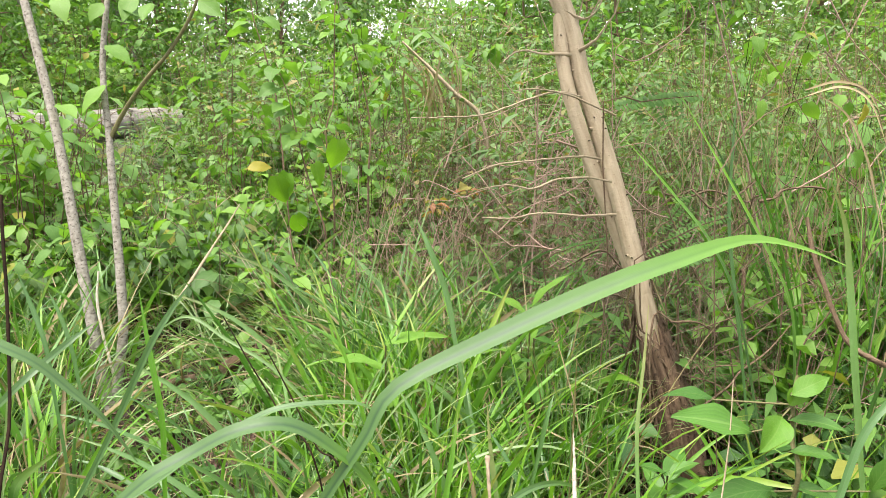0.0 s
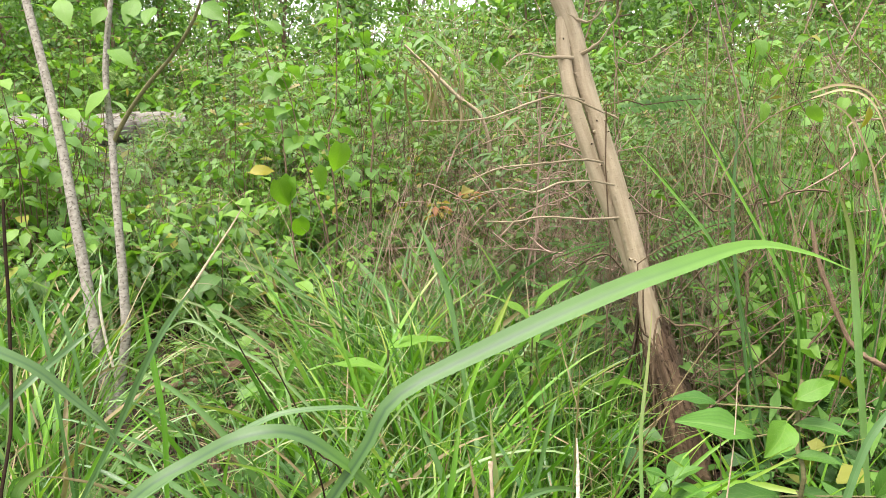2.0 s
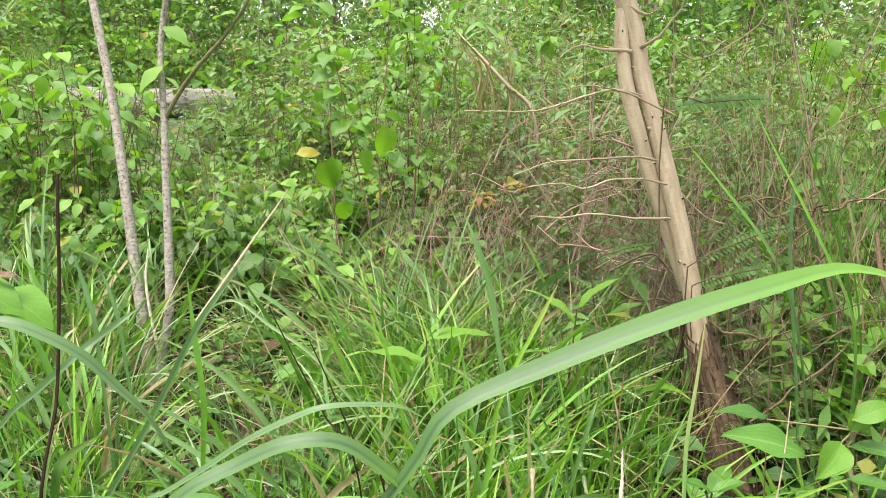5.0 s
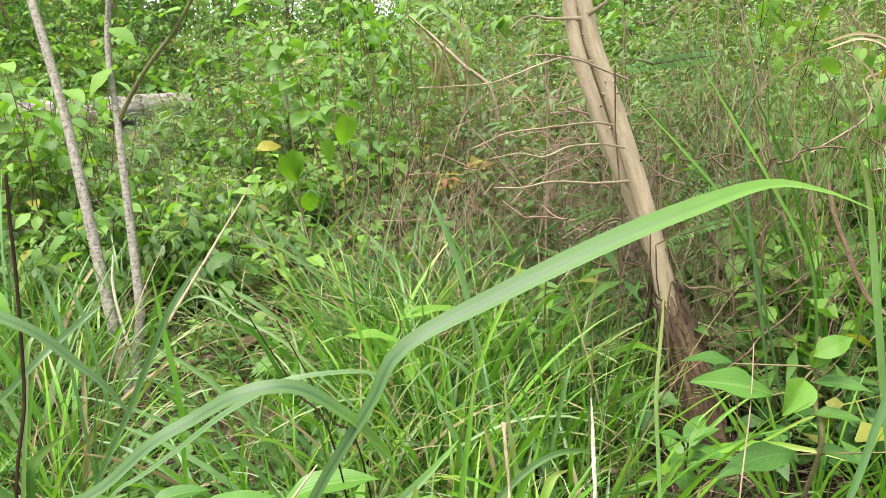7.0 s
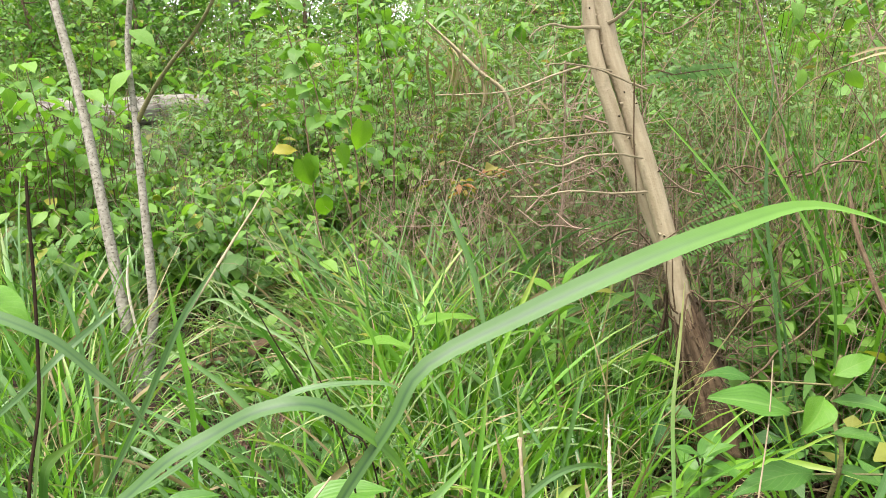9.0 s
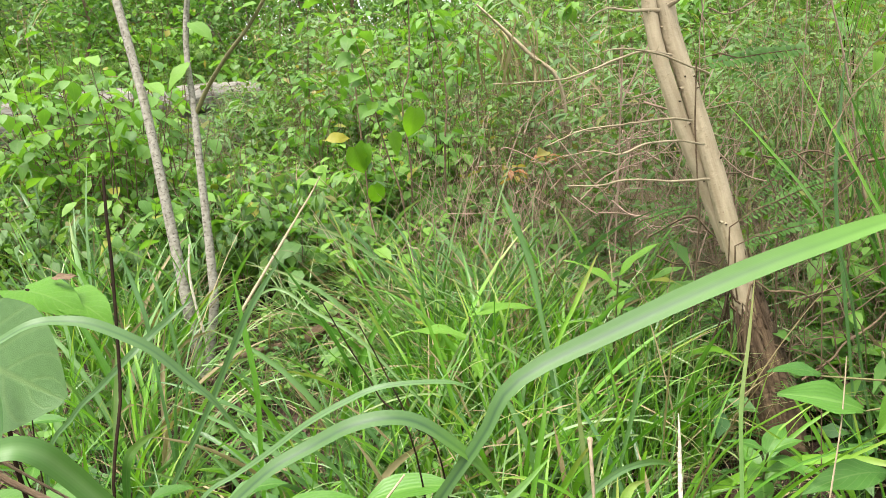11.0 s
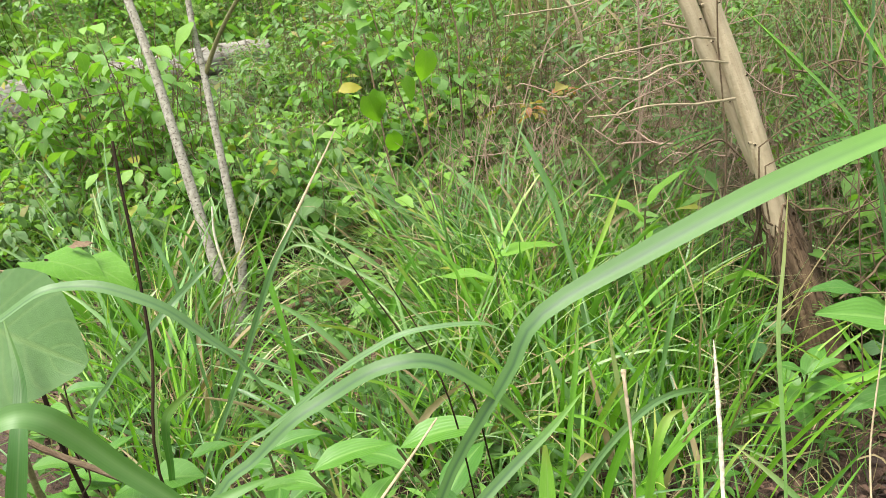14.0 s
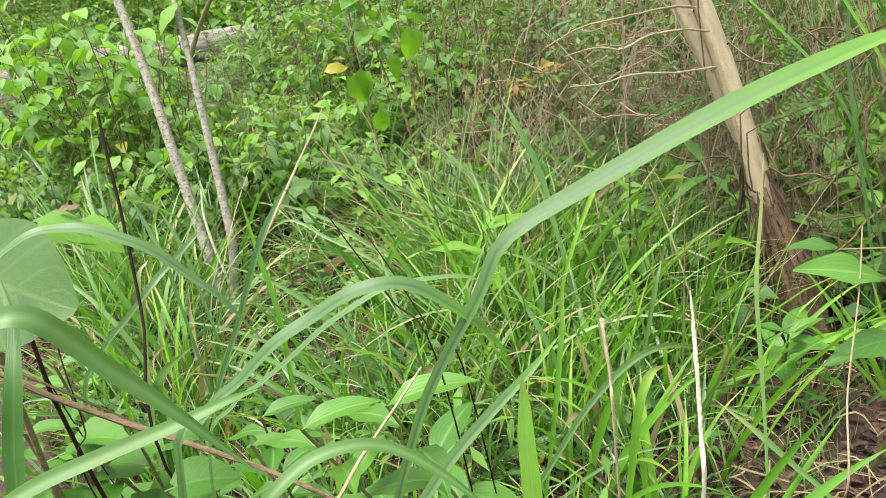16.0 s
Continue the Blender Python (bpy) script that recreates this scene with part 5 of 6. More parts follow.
wide_blade([(0.1,), (-0.281, 0.25, 1.121), (-0.261, 0.255, 1.138), (-0.247, 0.26, 1.144), (-0.237, 0.265, 1.139), (-0.229, 0.27, 1.125), (-0.219, 0.275, 1.105), (-0.206, 0.28, 1.084), (-0.19, 0.285, 1.058), (-0.172, 0.29, 1.028)], (0.007, 0.008, 0.0095, 0.0105, 0.011, 0.0105, 0.0095, 0.008, 0.005, 0.001), (0.1, -0.6, 0.7), "thick keeled grass blade arching over and slanting down", BLADE_SOFT)
wide_blade([(0.1,), (-0.329, 0.242, 1.027), (-0.3, 0.25, 1.036), (-0.279, 0.267, 1.043), (-0.249, 0.284, 1.047), (-0.218, 0.301, 1.05), (-0.191, 0.318, 1.053), (-0.178, 0.33, 1.051)], (0.009, 0.009, 0.009, 0.009, 0.009, 0.008, 0.005, 0.001), (0.1, -0.6, 0.7), "grass blade crossing another one", BLADE_SOFT)
wide_blade([(0.1,), (-0.22, 0.309, 0.94), (-0.192, 0.326, 0.971), (-0.166, 0.347, 0.984), (-0.136, 0.362, 0.982), (-0.11, 0.37, 0.966), (-0.08, 0.372, 0.936), (-0.057, 0.373, 0.904)], (0.009, 0.009, 0.01, 0.01, 0.009, 0.008, 0.005, 0.001), (0, -0.5, 0.9), "low grass blade bowed over", BLADE_SOFT)
wide_blade([(0.1,), (-0.038, 0.466, 0.782), (-0.037, 0.484, 0.823), (-0.038, 0.502, 0.864), (-0.037, 0.514, 0.891), (-0.037, 0.523, 0.913)], (0.012, 0.016, 0.018, 0.016, 0.011, 0.003), (-0.2, -0.9, 0.3), "short upright grass blade with a browned tip", BLADE_TIPPED)
wide_blade([(0.1,), (-0.158, 0.544, 0.75), (-0.119, 0.568, 0.792), (-0.075, 0.591, 0.829), (-0.031, 0.612, 0.863), (0.001, 0.629, 0.891)], (0.01, 0.011, 0.012, 0.011, 0.008, 0.001), (-0.3, -0.8, 0.5), "grass blade slanting up from the turf")
wide_blade([(0.1,), (0.9, 1.582, 0.434), (0.867, 1.607, 0.724), (0.757, 1.62, 0.93), (0.645, 1.635, 1.107), (0.551, 1.643, 1.251)], (0.009, 0.012, 0.016, 0.016, 0.011, 0.001), (0.35, -0.55, 0.75), "tall bluish green grass blade leaning over")
wide_blade([(0.1,), (0.828, 1.627, 0.409), (0.75, 1.646, 0.718), (0.667, 1.648, 0.881), (0.547, 1.654, 1.022), (0.429, 1.656, 1.145)], (0.01, 0.012, 0.015, 0.015, 0.012, 0.001), (0.35, -0.55, 0.75), "tall bluish green grass blade leaning over")
wide_blade([(0.1,), (0.945, 1.395, 0.508), (0.922, 1.422, 0.69), (0.907, 1.451, 0.84), (0.885, 1.464, 0.966), (0.841, 1.47, 1.068)], (0.01, 0.014, 0.016, 0.015, 0.01, 0.001), (-0.6, -0.6, 0.2), "tall broad upright grass blade", BLADE_COOL)
wide_blade([(0.1,), (0.841, 1.837, 0.616), (0.817, 1.903, 0.866), (0.828, 1.961, 1.084), (0.841, 1.998, 1.225)], (0.011, 0.015, 0.015, 0.012, 0.001), (0.5, -0.9, 0.2), "tall broad upright grass blade", BLADE_COOL)
wide_blade([(0.1,), (0.72, 1.088, 0.521), (0.772, 1.122, 0.652), (0.845, 1.143, 0.732), (0.927, 1.157, 0.782)], (0.01, 0.013, 0.014, 0.012, 0.002), (-0.3, -0.8, 0.6), "narrow grass blade slanting across", BLADE_COOL)
wide_blade([(0.1,), (0.344, 1.044, 0.553), (0.342, 1.079, 0.687), (0.354, 1.11, 0.802), (0.362, 1.135, 0.898)], (0.006, 0.008, 0.008, 0.006, 0.001), (-0.7, -0.6, 0.2), "narrow upright grass blade", BLADE_COOL)
wide_blade([(0.1,), (-0.406, 0.367, 0.937), (-0.405, 0.385, 0.979), (-0.401, 0.404, 1.021), (-0.413, 0.438, 1.054), (-0.438, 0.471, 1.089)], (0.012, 0.014, 0.0145, 0.013, 0.009, 0.001), (0.3, -0.9, 0.1), "dark green upright grass blade close by", BLADE_DEEP)

wide_blade([(0.05,), (-0.03, 0.9, 0.474), (0.044, 0.93, 0.574), (0.119, 0.96, 0.634), (0.187, 1, 0.632), (0.25, 1.04, 0.589)], (0.0077, 0.0099, 0.011, 0.0099, 0.001), (0.1, -0.9, 0.4), "long grass blade arching over the seedlings", BLADE_ARCH)
wide_blade([(0.05,), (0.116, 1, 0.378), (0.132, 1, 0.51), (0.155, 1.02, 0.563), (0.188, 1.05, 0.561)], (0.0119, 0.0153, 0.017, 0.001), (0.1, -0.9, 0.4), "short broad grass blade bent at its tip", BLADE_GREEN)
wide_blade([(0.05,), (0.433, 1.1, 0.278), (0.366, 1.12, 0.349), (0.297, 1.15, 0.406)], (0.0098, 0.0126, 0.001), (0.1, -0.9, 0.4), "cool green grass blade lying low", BLADE_COOL)
wide_blade([(0.05,), (-0.031, 1.2, 0.229), (-0.003, 1.22, 0.387), (0.019, 1.25, 0.53), (0.031, 1.28, 0.617)], (0.0084, 0.0108, 0.012, 0.001), (0.1, -0.9, 0.4), "upright fresh grass blade", BLADE_GREEN)
wide_blade([(0.05,), (0.137, 1.4, 0.247), (0.113, 1.42, 0.421), (0.102, 1.45, 0.552)], (0.0098, 0.0126, 0.001), (0.1, -0.9, 0.4), "upright cool green grass blade", BLADE_COOL)
wide_blade([(0.05,), (0.234, 1.5, 0.365), (0.258, 1.52, 0.476), (0.277, 1.55, 0.519)], (0.0098, 0.0126, 0.001), (0.1, -0.9, 0.4), "upright cool green grass blade", BLADE_COOL)


# ---- stalks ----
def stalk(name, label, points, radii, mat, sides=7, uneven=0.1, steps=30, category="stalk", seed=1):
    rng = np.random.default_rng(seed)
    return tagged(new(name, tube(Sheet(), spline(points, steps), radii, sides, uneven, rng).mesh(name, mat)), label, category)


stalk("dead_stalk", "bleached white dead stalk standing in the grass", [(0.19, 0.85, 0), (0.175, 0.744, 0.535), (0.177, 0.771, 0.646), (0.179, 0.806, 0.729), (0.18, 0.827, 0.777), (0.18, 0.844, 0.815)], (0.003, 0.003, 0.0029, 0.0028, 0.0024, 0.0006), STALK_WHITE, 8, 0.16, 70)
stalk("dead_stalk", "brown dead stalk with a pale broken tip", [(0.08, 0.8, 0), (0.06, 0.713, 0.683), (0.06, 0.733, 0.754), (0.057, 0.746, 0.811), (0.056, 0.754, 0.83), (0.057, 0.756, 0.834)], (0.0016, 0.0017, 0.0018, 0.0022, 0.0034, 0.0026), TWIG_PALE, 8, 0.15, 40)
stalk("bare_stem", "dark bare upright stem", [(-0.62, 1.0, 0), (-0.576, 0.757, 0.626), (-0.606, 0.864, 0.834), (-0.635, 0.941, 0.972), (-0.654, 0.983, 1.051), (-0.669, 1.019, 1.115)], (0.002, 0.0022, 0.0024, 0.0025, 0.0025, 0.0022), TWIG_DARK, 8, 0.02)
stalk("bare_stem", "thin dark bare stem", [(-0.14, 0.92, 0), (-0.164, 0.828, 0.716), (-0.228, 0.876, 0.82), (-0.279, 0.906, 0.894), (-0.322, 0.941, 0.949)], (0.0014, 0.0013, 0.0011, 0.0008), TWIG_DARK, 6, 0.02)
stalk("bare_stem", "thin dark bare stem", [(-0.1, 0.95, 0), (-0.133, 0.852, 0.69), (-0.186, 0.893, 0.765), (-0.236, 0.934, 0.844), (-0.271, 0.967, 0.89)], (0.0014, 0.0013, 0.0011, 0.0008), TWIG_DARK, 6, 0.02)
stalk("dead_stick", "pale dead stick leaning in the grass", [(-1.005, 2.19, 0.391), (-0.943, 2.324, 0.509), (-0.882, 2.514, 0.638), (-0.843, 2.617, 0.714), (-0.812, 2.675, 0.777)], (0.006, 0.0055, 0.0045, 0.0035, 0.002), TWIG_PALE, 8, 0.08)
stalk("fallen_twig", "brown twig lying over the grass", [(-0.475, 0.448, 1.022), (-0.424, 0.442, 0.99), (-0.376, 0.454, 0.948), (-0.313, 0.458, 0.911), (-0.262, 0.47, 0.87), (-0.212, 0.48, 0.823)], (0.0022, 0.0026, 0.0027, 0.0024, 0.002), TWIG_BROWN, 7, 0.1)
stalk("bare_stem", "thin dark bare stem", [(-0.62, 0.78, 0), (-0.532, 0.572, 0.742), (-0.529, 0.591, 0.838), (-0.541, 0.612, 0.915), (-0.548, 0.631, 0.962)], (0.001, 0.001, 0.0009, 0.0006), TWIG_DARK, 6, 0.02)
stalk("bare_stem", "thin dark bare stem", [(-0.75, 0.95, 0), (-0.693, 0.751, 0.78), (-0.729, 0.809, 0.877), (-0.777, 0.86, 0.937)], (0.001, 0.001, 0.0009, 0.0006), TWIG_DARK, 6, 0.02)
stalk("fallen_twig", "thin brown twig lying over the grass", [(-0.517, 0.488, 1.003), (-0.46, 0.484, 0.973), (-0.413, 0.48, 0.947), (-0.37, 0.483, 0.914)], (0.0012, 0.0013, 0.001, 0.0007), TWIG_BROWN, 6, 0.1)
stalk("dry_stalk", "pale thin dry stalk leaning in the grass", [(0.55, 1.3, 0), (0.479, 0.996, 0.297), (0.5, 1.069, 0.459), (0.536, 1.143, 0.619), (0.553, 1.192, 0.727)], (0.0018, 0.0018, 0.0015, 0.001), TWIG_PALE, 6, 0.05)
stalk("dry_stalk", "pale dry stalk lying across the grass", [(-0.261, 0.573, 0.726), (-0.225, 0.599, 0.773), (-0.185, 0.633, 0.813), (-0.155, 0.662, 0.843)], (0.0022, 0.002, 0.0016, 0.001), TWIG_PALE, 6, 0.08)
stalk("dead_branch", "grey dead branch leaning among the grass", [(0.933, 1.713, 0.931), (0.945, 1.68, 0.843), (0.982, 1.637, 0.721), (1.02, 1.604, 0.635), (1.078, 1.573, 0.595), (1.177, 1.564, 0.561)], (0.0045, 0.0055, 0.006, 0.0062, 0.0065), TWIG_BROWN, 9, 0.3, 60)


# ---- plants that stand out ----
def hang(parent, forms, spots, rng, lo, hi, depth=0.0, down=1.0, label=""):
    """Single leaves that hang from their stalks at the given spots."""
    for k, p in enumerate(spots):
        d = np.array([rng.normal(0, 0.35), rng.normal(-0.25, 0.3), -down])
        put_leaf(parent, forms[k % len(forms)], p, d, (rng.normal(0, 0.4), -0.9, 0.5), rng.uniform(lo, hi), label=label)


def along(parent, forms, rng, line, count, first, size, droop):
    """Single leaves set by turns along a stem."""
    at, turn = leaves_along(rng, line, first, count, droop)
    for k in range(count):
        ob = new("leaf", forms[k % len(forms)])
        ob.parent = parent
        ob.matrix_basis = Matrix.Translation(at[k]) @ Matrix(turn[k].tolist()).to_4x4() @ Matrix.Scale(size * rng.uniform(0.6, 1.15), 4)


def leaf_set(kind, material, stalk=0.15):
    return [leaf_data("leaf", kind, material, rows=8, across=6, fold=f, droop=d, wave=w, stalk=stalk, skew=k) for f, d, w, k in ((0.3, 0.3, 0.02, 0.25), (0.15, 0.5, 0.035, -0.5), (0.5, 0.15, 0.02, 0.6))]


HEART_LIME, ROUND_BROAD, OVATE_LIME, OVATE_BROAD = leaf_set("heart", HERO_LIME), leaf_set("round", HERO_BROAD), leaf_set("oblong", HERO_LIME, 0.06), leaf_set("oblong", HERO_BROAD, 0.06)
BRIGHT = leaf_set("wide", leaf_material("sunlit_leaf", (0.12, 0.27, 0.02), (0.16, 0.31, 0.03), (0.2, 0.3, 0.03), odds=0.0, through_light=0.6))
LIME_PAIR = leaf_set("ovate", leaf_material("fresh_broad_leaf", (0.085, 0.2, 0.018), (0.135, 0.27, 0.03), (0.2, 0.3, 0.03), odds=0.0, through_light=0.34, rough=0.45), 0.06)
OBLONG_FRESH = leaf_set("oblong", blade_material("veined_leaf", (0.045, 0.135, 0.014), (0.08, 0.2, 0.02), (0.13, 0.27, 0.03), tip_from=1.1, lines=9.0, stripes=0.4, relief=0.5, rib_light=0.6, keel_tone=(0.18, 0.3, 0.08)), 0.06)
LANCE_LIME = leaf_set("lance", LIME_PAIR[0].materials[0], 0.03)
SOFT_HEART = leaf_set("heart", leaf_material("heart_leaf", (0.085, 0.185, 0.035), (0.14, 0.275, 0.05), (0.25, 0.25, 0.04), odds=0.0, through_light=0.46), 0.6)
VINE_LEAF = leaf_set("wide", GREEN_LIME)
LONG_STALKED = leaf_set("ovate", GREEN_LIME, 0.5)
YELLOW, ORANGE = leaf_set("ovate", LEAF_YELLOW), leaf_set("ovate", LEAF_ORANGE)


def slender_shrub():
    rng = np.random.default_rng(14)
    top = thing("slender_shrub", "tall slender shrub with dark stems and large hanging leaves", "shrub")
    stems = (
        [(-0.72, 3.35, -0.02), (-0.718, 3.163, 0.353), (-0.762, 3.268, 0.75), (-0.805, 3.372, 1.146), (-0.86, 3.428, 1.358), (-0.92, 3.477, 1.543), (-0.942, 3.526, 1.728)],
        [(-0.62, 3.35, -0.02), (-0.565, 3.198, 0.486), (-0.646, 3.255, 0.779), (-0.698, 3.29, 0.992), (-0.739, 3.328, 1.175), (-0.799, 3.369, 1.331)],
        [(-0.6, 3.4, -0.02), (-0.534, 3.282, 0.607), (-0.576, 3.381, 0.983), (-0.54, 3.424, 1.144), (-0.535, 3.509, 1.466), (-0.529, 3.566, 1.68)],
        [(-0.4, 3.5, -0.02), (-0.379, 3.416, 0.725), (-0.368, 3.489, 1.001), (-0.413, 3.555, 1.25), (-0.476, 3.614, 1.471), (-0.528, 3.643, 1.581)],
    )
    for n, pts in enumerate(stems):
        line = spline(pts, 40)
        part("stem", tube(Sheet(), line, (0.0055, 0.0045, 0.0035, 0.002), 6, 0.08, rng).mesh("stem", TWIG_BROWN), top)
        along(top, SOFT_HEART + BRIGHT[:1] if n % 2 else SOFT_HEART + LONG_STALKED, rng, line, 19, 0.4, 0.085, 0.45)
    hang(top, BRIGHT, ((-0.789, 3.185, 0.831), (-0.723, 3.189, 0.843), (-0.617, 3.199, 0.882), (-0.489, 3.23, 0.997), (-0.707, 3.187, 0.641)), rng, 0.11, 0.14)
    put_leaf(top, YELLOW[1], (-0.905, 3.089, 0.858), np.subtract((-0.823, 3.094, 0.878), (-0.905, 3.089, 0.858)), (0, -0.6, 0.8), 0.1, label="yellow turned leaf")
    return top


slender_shrub()


def turning_plant():
    rng = np.random.default_rng(15)
    top = thing("turning_plant", "low plant with pinkish orange turning leaves", "plant")
    for pts in ([(0.0, 3.6, 0), (-0.028, 3.414, 0.52), (-0.057, 3.451, 0.66)], [(0.05, 3.6, 0), (0.103, 3.422, 0.548), (0.132, 3.466, 0.717)]):
        line = spline(pts, 14)
        part("stem", tube(Sheet(), line, (0.004, 0.002), 5).mesh("stem", TWIG_BROWN), top)
        along(top, ORANGE, rng, line, 9, 0.6, 0.09, 0.3)
    return top


turning_plant()


def rosette(name, label, foot, tip, count, size, forms, mat, rng, rise=0.9):
    """A seedling: a stalk and a whorl of ascending leaves."""
    top = thing(name, label, "plant", "seedlings")
    line = spline([foot, (np.add(foot, tip) / 2 + rng.normal(0, 0.008, 3)).tolist(), tip], 14)
    part("stem", tube(Sheet(), line, (0.0035, 0.0025), 6).mesh("stem", mat), top)
    for k in range(count):
        a = k * 2.4 + rng.uniform(0, 0.6)
        at = line[-1 - (k * 8) // max(count, 1)]
        put_leaf(top, forms[k % 3], at, (math.cos(a), math.sin(a), rise * rng.uniform(0.3, 1.0)), (-0.4 * math.cos(a), -0.4 * math.sin(a) - 0.2, 1), size * rng.uniform(0.7, 1.1))
    return top


def seedlings():
    rng = np.random.default_rng(16)
    rosette("seedling", "seedling with narrow lime-green leaves", (0.643, 1.686, 0), (0.53, 1.42, 0.37), 9, 0.11, OBLONG_FRESH, BARK_GREEN, rng)
    rosette("seedling", "seedling with two long arching lime leaves", (-0.2, 1.95, 0), (-0.16, 1.768, 0.554), 4, 0.19, LANCE_LIME, BARK_GREEN, rng, 0.5)
    rosette("seedling", "bright upright seedling among the grass", (0.27, 2.05, 0), (0.258, 1.89, 0.622), 8, 0.15, LANCE_LIME, BARK_GREEN, rng, 1.6)
    rosette("seedling", "seedling with rounded leaves", (0.3, 2.0, 0), (0.259, 1.82, 0.554), 4, 0.12, OVATE_BROAD, BARK_GREEN, rng, -0.2)
    rosette("seedling", "low seedling with broad lime leaves", (-0.22, 1.05, 0), (-0.36, 0.76, 0.69), 7, 0.12, OBLONG_FRESH, BARK_GREEN, rng, 0.6)
    rosette("seedling", "low seedling with broad lime leaves", (-0.08, 1.05, 0), (-0.25, 0.816, 0.68), 7, 0.125, OBLONG_FRESH, BARK_GREEN, rng, 0.6)
    rosette("seedling", "low seedling with pale oval leaves", (-0.28, 0.85, 0), (-0.396, 0.685, 0.727), 5, 0.065, OVATE_BROAD, BARK_GREEN, rng, 0.8)
    rosette("seedling", "broadleaf seedling in the grass", (-0.55, 1.0, 0), (-0.71, 0.765, 0.691), 7, 0.09, OVATE_LIME, BARK_GREEN, rng, 0.4)
    rosette("seedling", "broadleaf seedling in the grass", (-0.42, 0.9, 0), (-0.54, 0.688, 0.657), 6, 0.08, ROUND_BROAD, BARK_GREEN, rng, 0.3)
    rosette("seedling", "broad dark-leaved seedling under the blades", (-0.8118, 0.9, 0), (-0.738, 0.72, 0.741), 6, 0.085, OVATE_BROAD, BARK_GREEN, rng, 0.35)
    rosette("seedling", "round-leaved dull green seedling", (-0.8129, 0.96, 0), (-0.739, 0.78, 0.672), 6, 0.09, ROUND_BROAD, BARK_GREEN, rng, 0.35)
    rosette("seedling", "lime-green seedling beside the dark stem", (-0.9933, 1.18, 0), (-0.903, 1, 0.678), 6, 0.1, OBLONG_FRESH, BARK_GREEN, rng, 0.35)
    rosette("seedling", "round-leaved dull green seedling", (-0.7007, 0.98, 0), (-0.637, 0.8, 0.641), 6, 0.085, ROUND_BROAD, BARK_GREEN, rng, 0.35)
    rosette("seedling", "broad dark-leaved seedling under the blades", (-0.6512, 1.03, 0), (-0.592, 0.85, 0.647), 6, 0.07, OVATE_BROAD, BARK_GREEN, rng, 0.35)
    rosette("seedling", "lime-green seedling with veined leaves", (-0.5962, 1.18, 0), (-0.542, 1, 0.538), 6, 0.1, OBLONG_FRESH, BARK_GREEN, rng, 0.35)
    for x, y in spread_over(40, 1.35, 2.3, 0.1, 0.75, 0.12, tree_gap):
        rosette("seedling", "small oval-leaved seedling on the litter", (x, y, ground_height(x, y)), (x + 0.01, y, 0.06 + PLACED.uniform(0, 0.12)), 5, PLACED.uniform(0.045, 0.075), OVATE_BROAD, BARK_GREEN, rng, 0.4)


seedlings()


def broadleaf_plant():
    rng = np.random.default_rng(17)
    top = thing("broadleaf_plant", "low plant with large smooth lime-green leaves", "plant")
    stem = spline([(0.68, 1.32, 0), (0.689, 1.171, 0.487), (0.686, 1.2, 0.594), (0.684, 1.213, 0.685), (0.692, 1.223, 0.722)], 20)
    part("stem", tube(Sheet(), stem, (0.005, 0.0035), 7).mesh("stem", BARK_GREEN), top)
    spots = (
        ((0.597, 1.186, 0.62), (0.443, 1.136, 0.706), 0.3), ((0.538, 1.238, 0.662), (0.453, 1.231, 0.714), 0.3), ((0.647, 1.176, 0.659), (0.59, 1.084, 0.626), 0.1),
        ((0.673, 1.201, 0.637), (0.772, 1.157, 0.665), 0.3), ((0.663, 1.186, 0.698), (0.724, 1.169, 0.751), 0.3), ((0.671, 1.199, 0.668), (0.69, 1.195, 0.732), 0.2),
        ((0.673, 1.185, 0.578), (0.748, 1.142, 0.61), 0.2), ((0.65, 1.174, 0.497), (0.496, 1.127, 0.554), 0.3), ((0.684, 1.177, 0.508), (0.771, 1.137, 0.511), 0.3), ((0.814, 1.139, 0.521), (0.834, 1.114, 0.621), 0.3),
    )
    for k, (a, b, lift) in enumerate(spots):
        d = np.subtract(b, a)
        put_leaf(top, (LIME_PAIR if k in (2, 4, 5) else OBLONG_FRESH if k in (0, 3) else OVATE_BROAD)[k % 3], a, d, (0.1, -0.35 - 0.1 * (k % 3), 0.9), np.linalg.norm(d) * 0.85)
        j = min(range(20), key=lambda i: np.linalg.norm(stem[i] - a))
        part("leaf_stalk", tube(Sheet(), np.linspace(stem[j], a, 5), (0.0022, 0.0018), 5).mesh("leaf_stalk", BARK_GREEN), top)
    return top


broadleaf_plant()


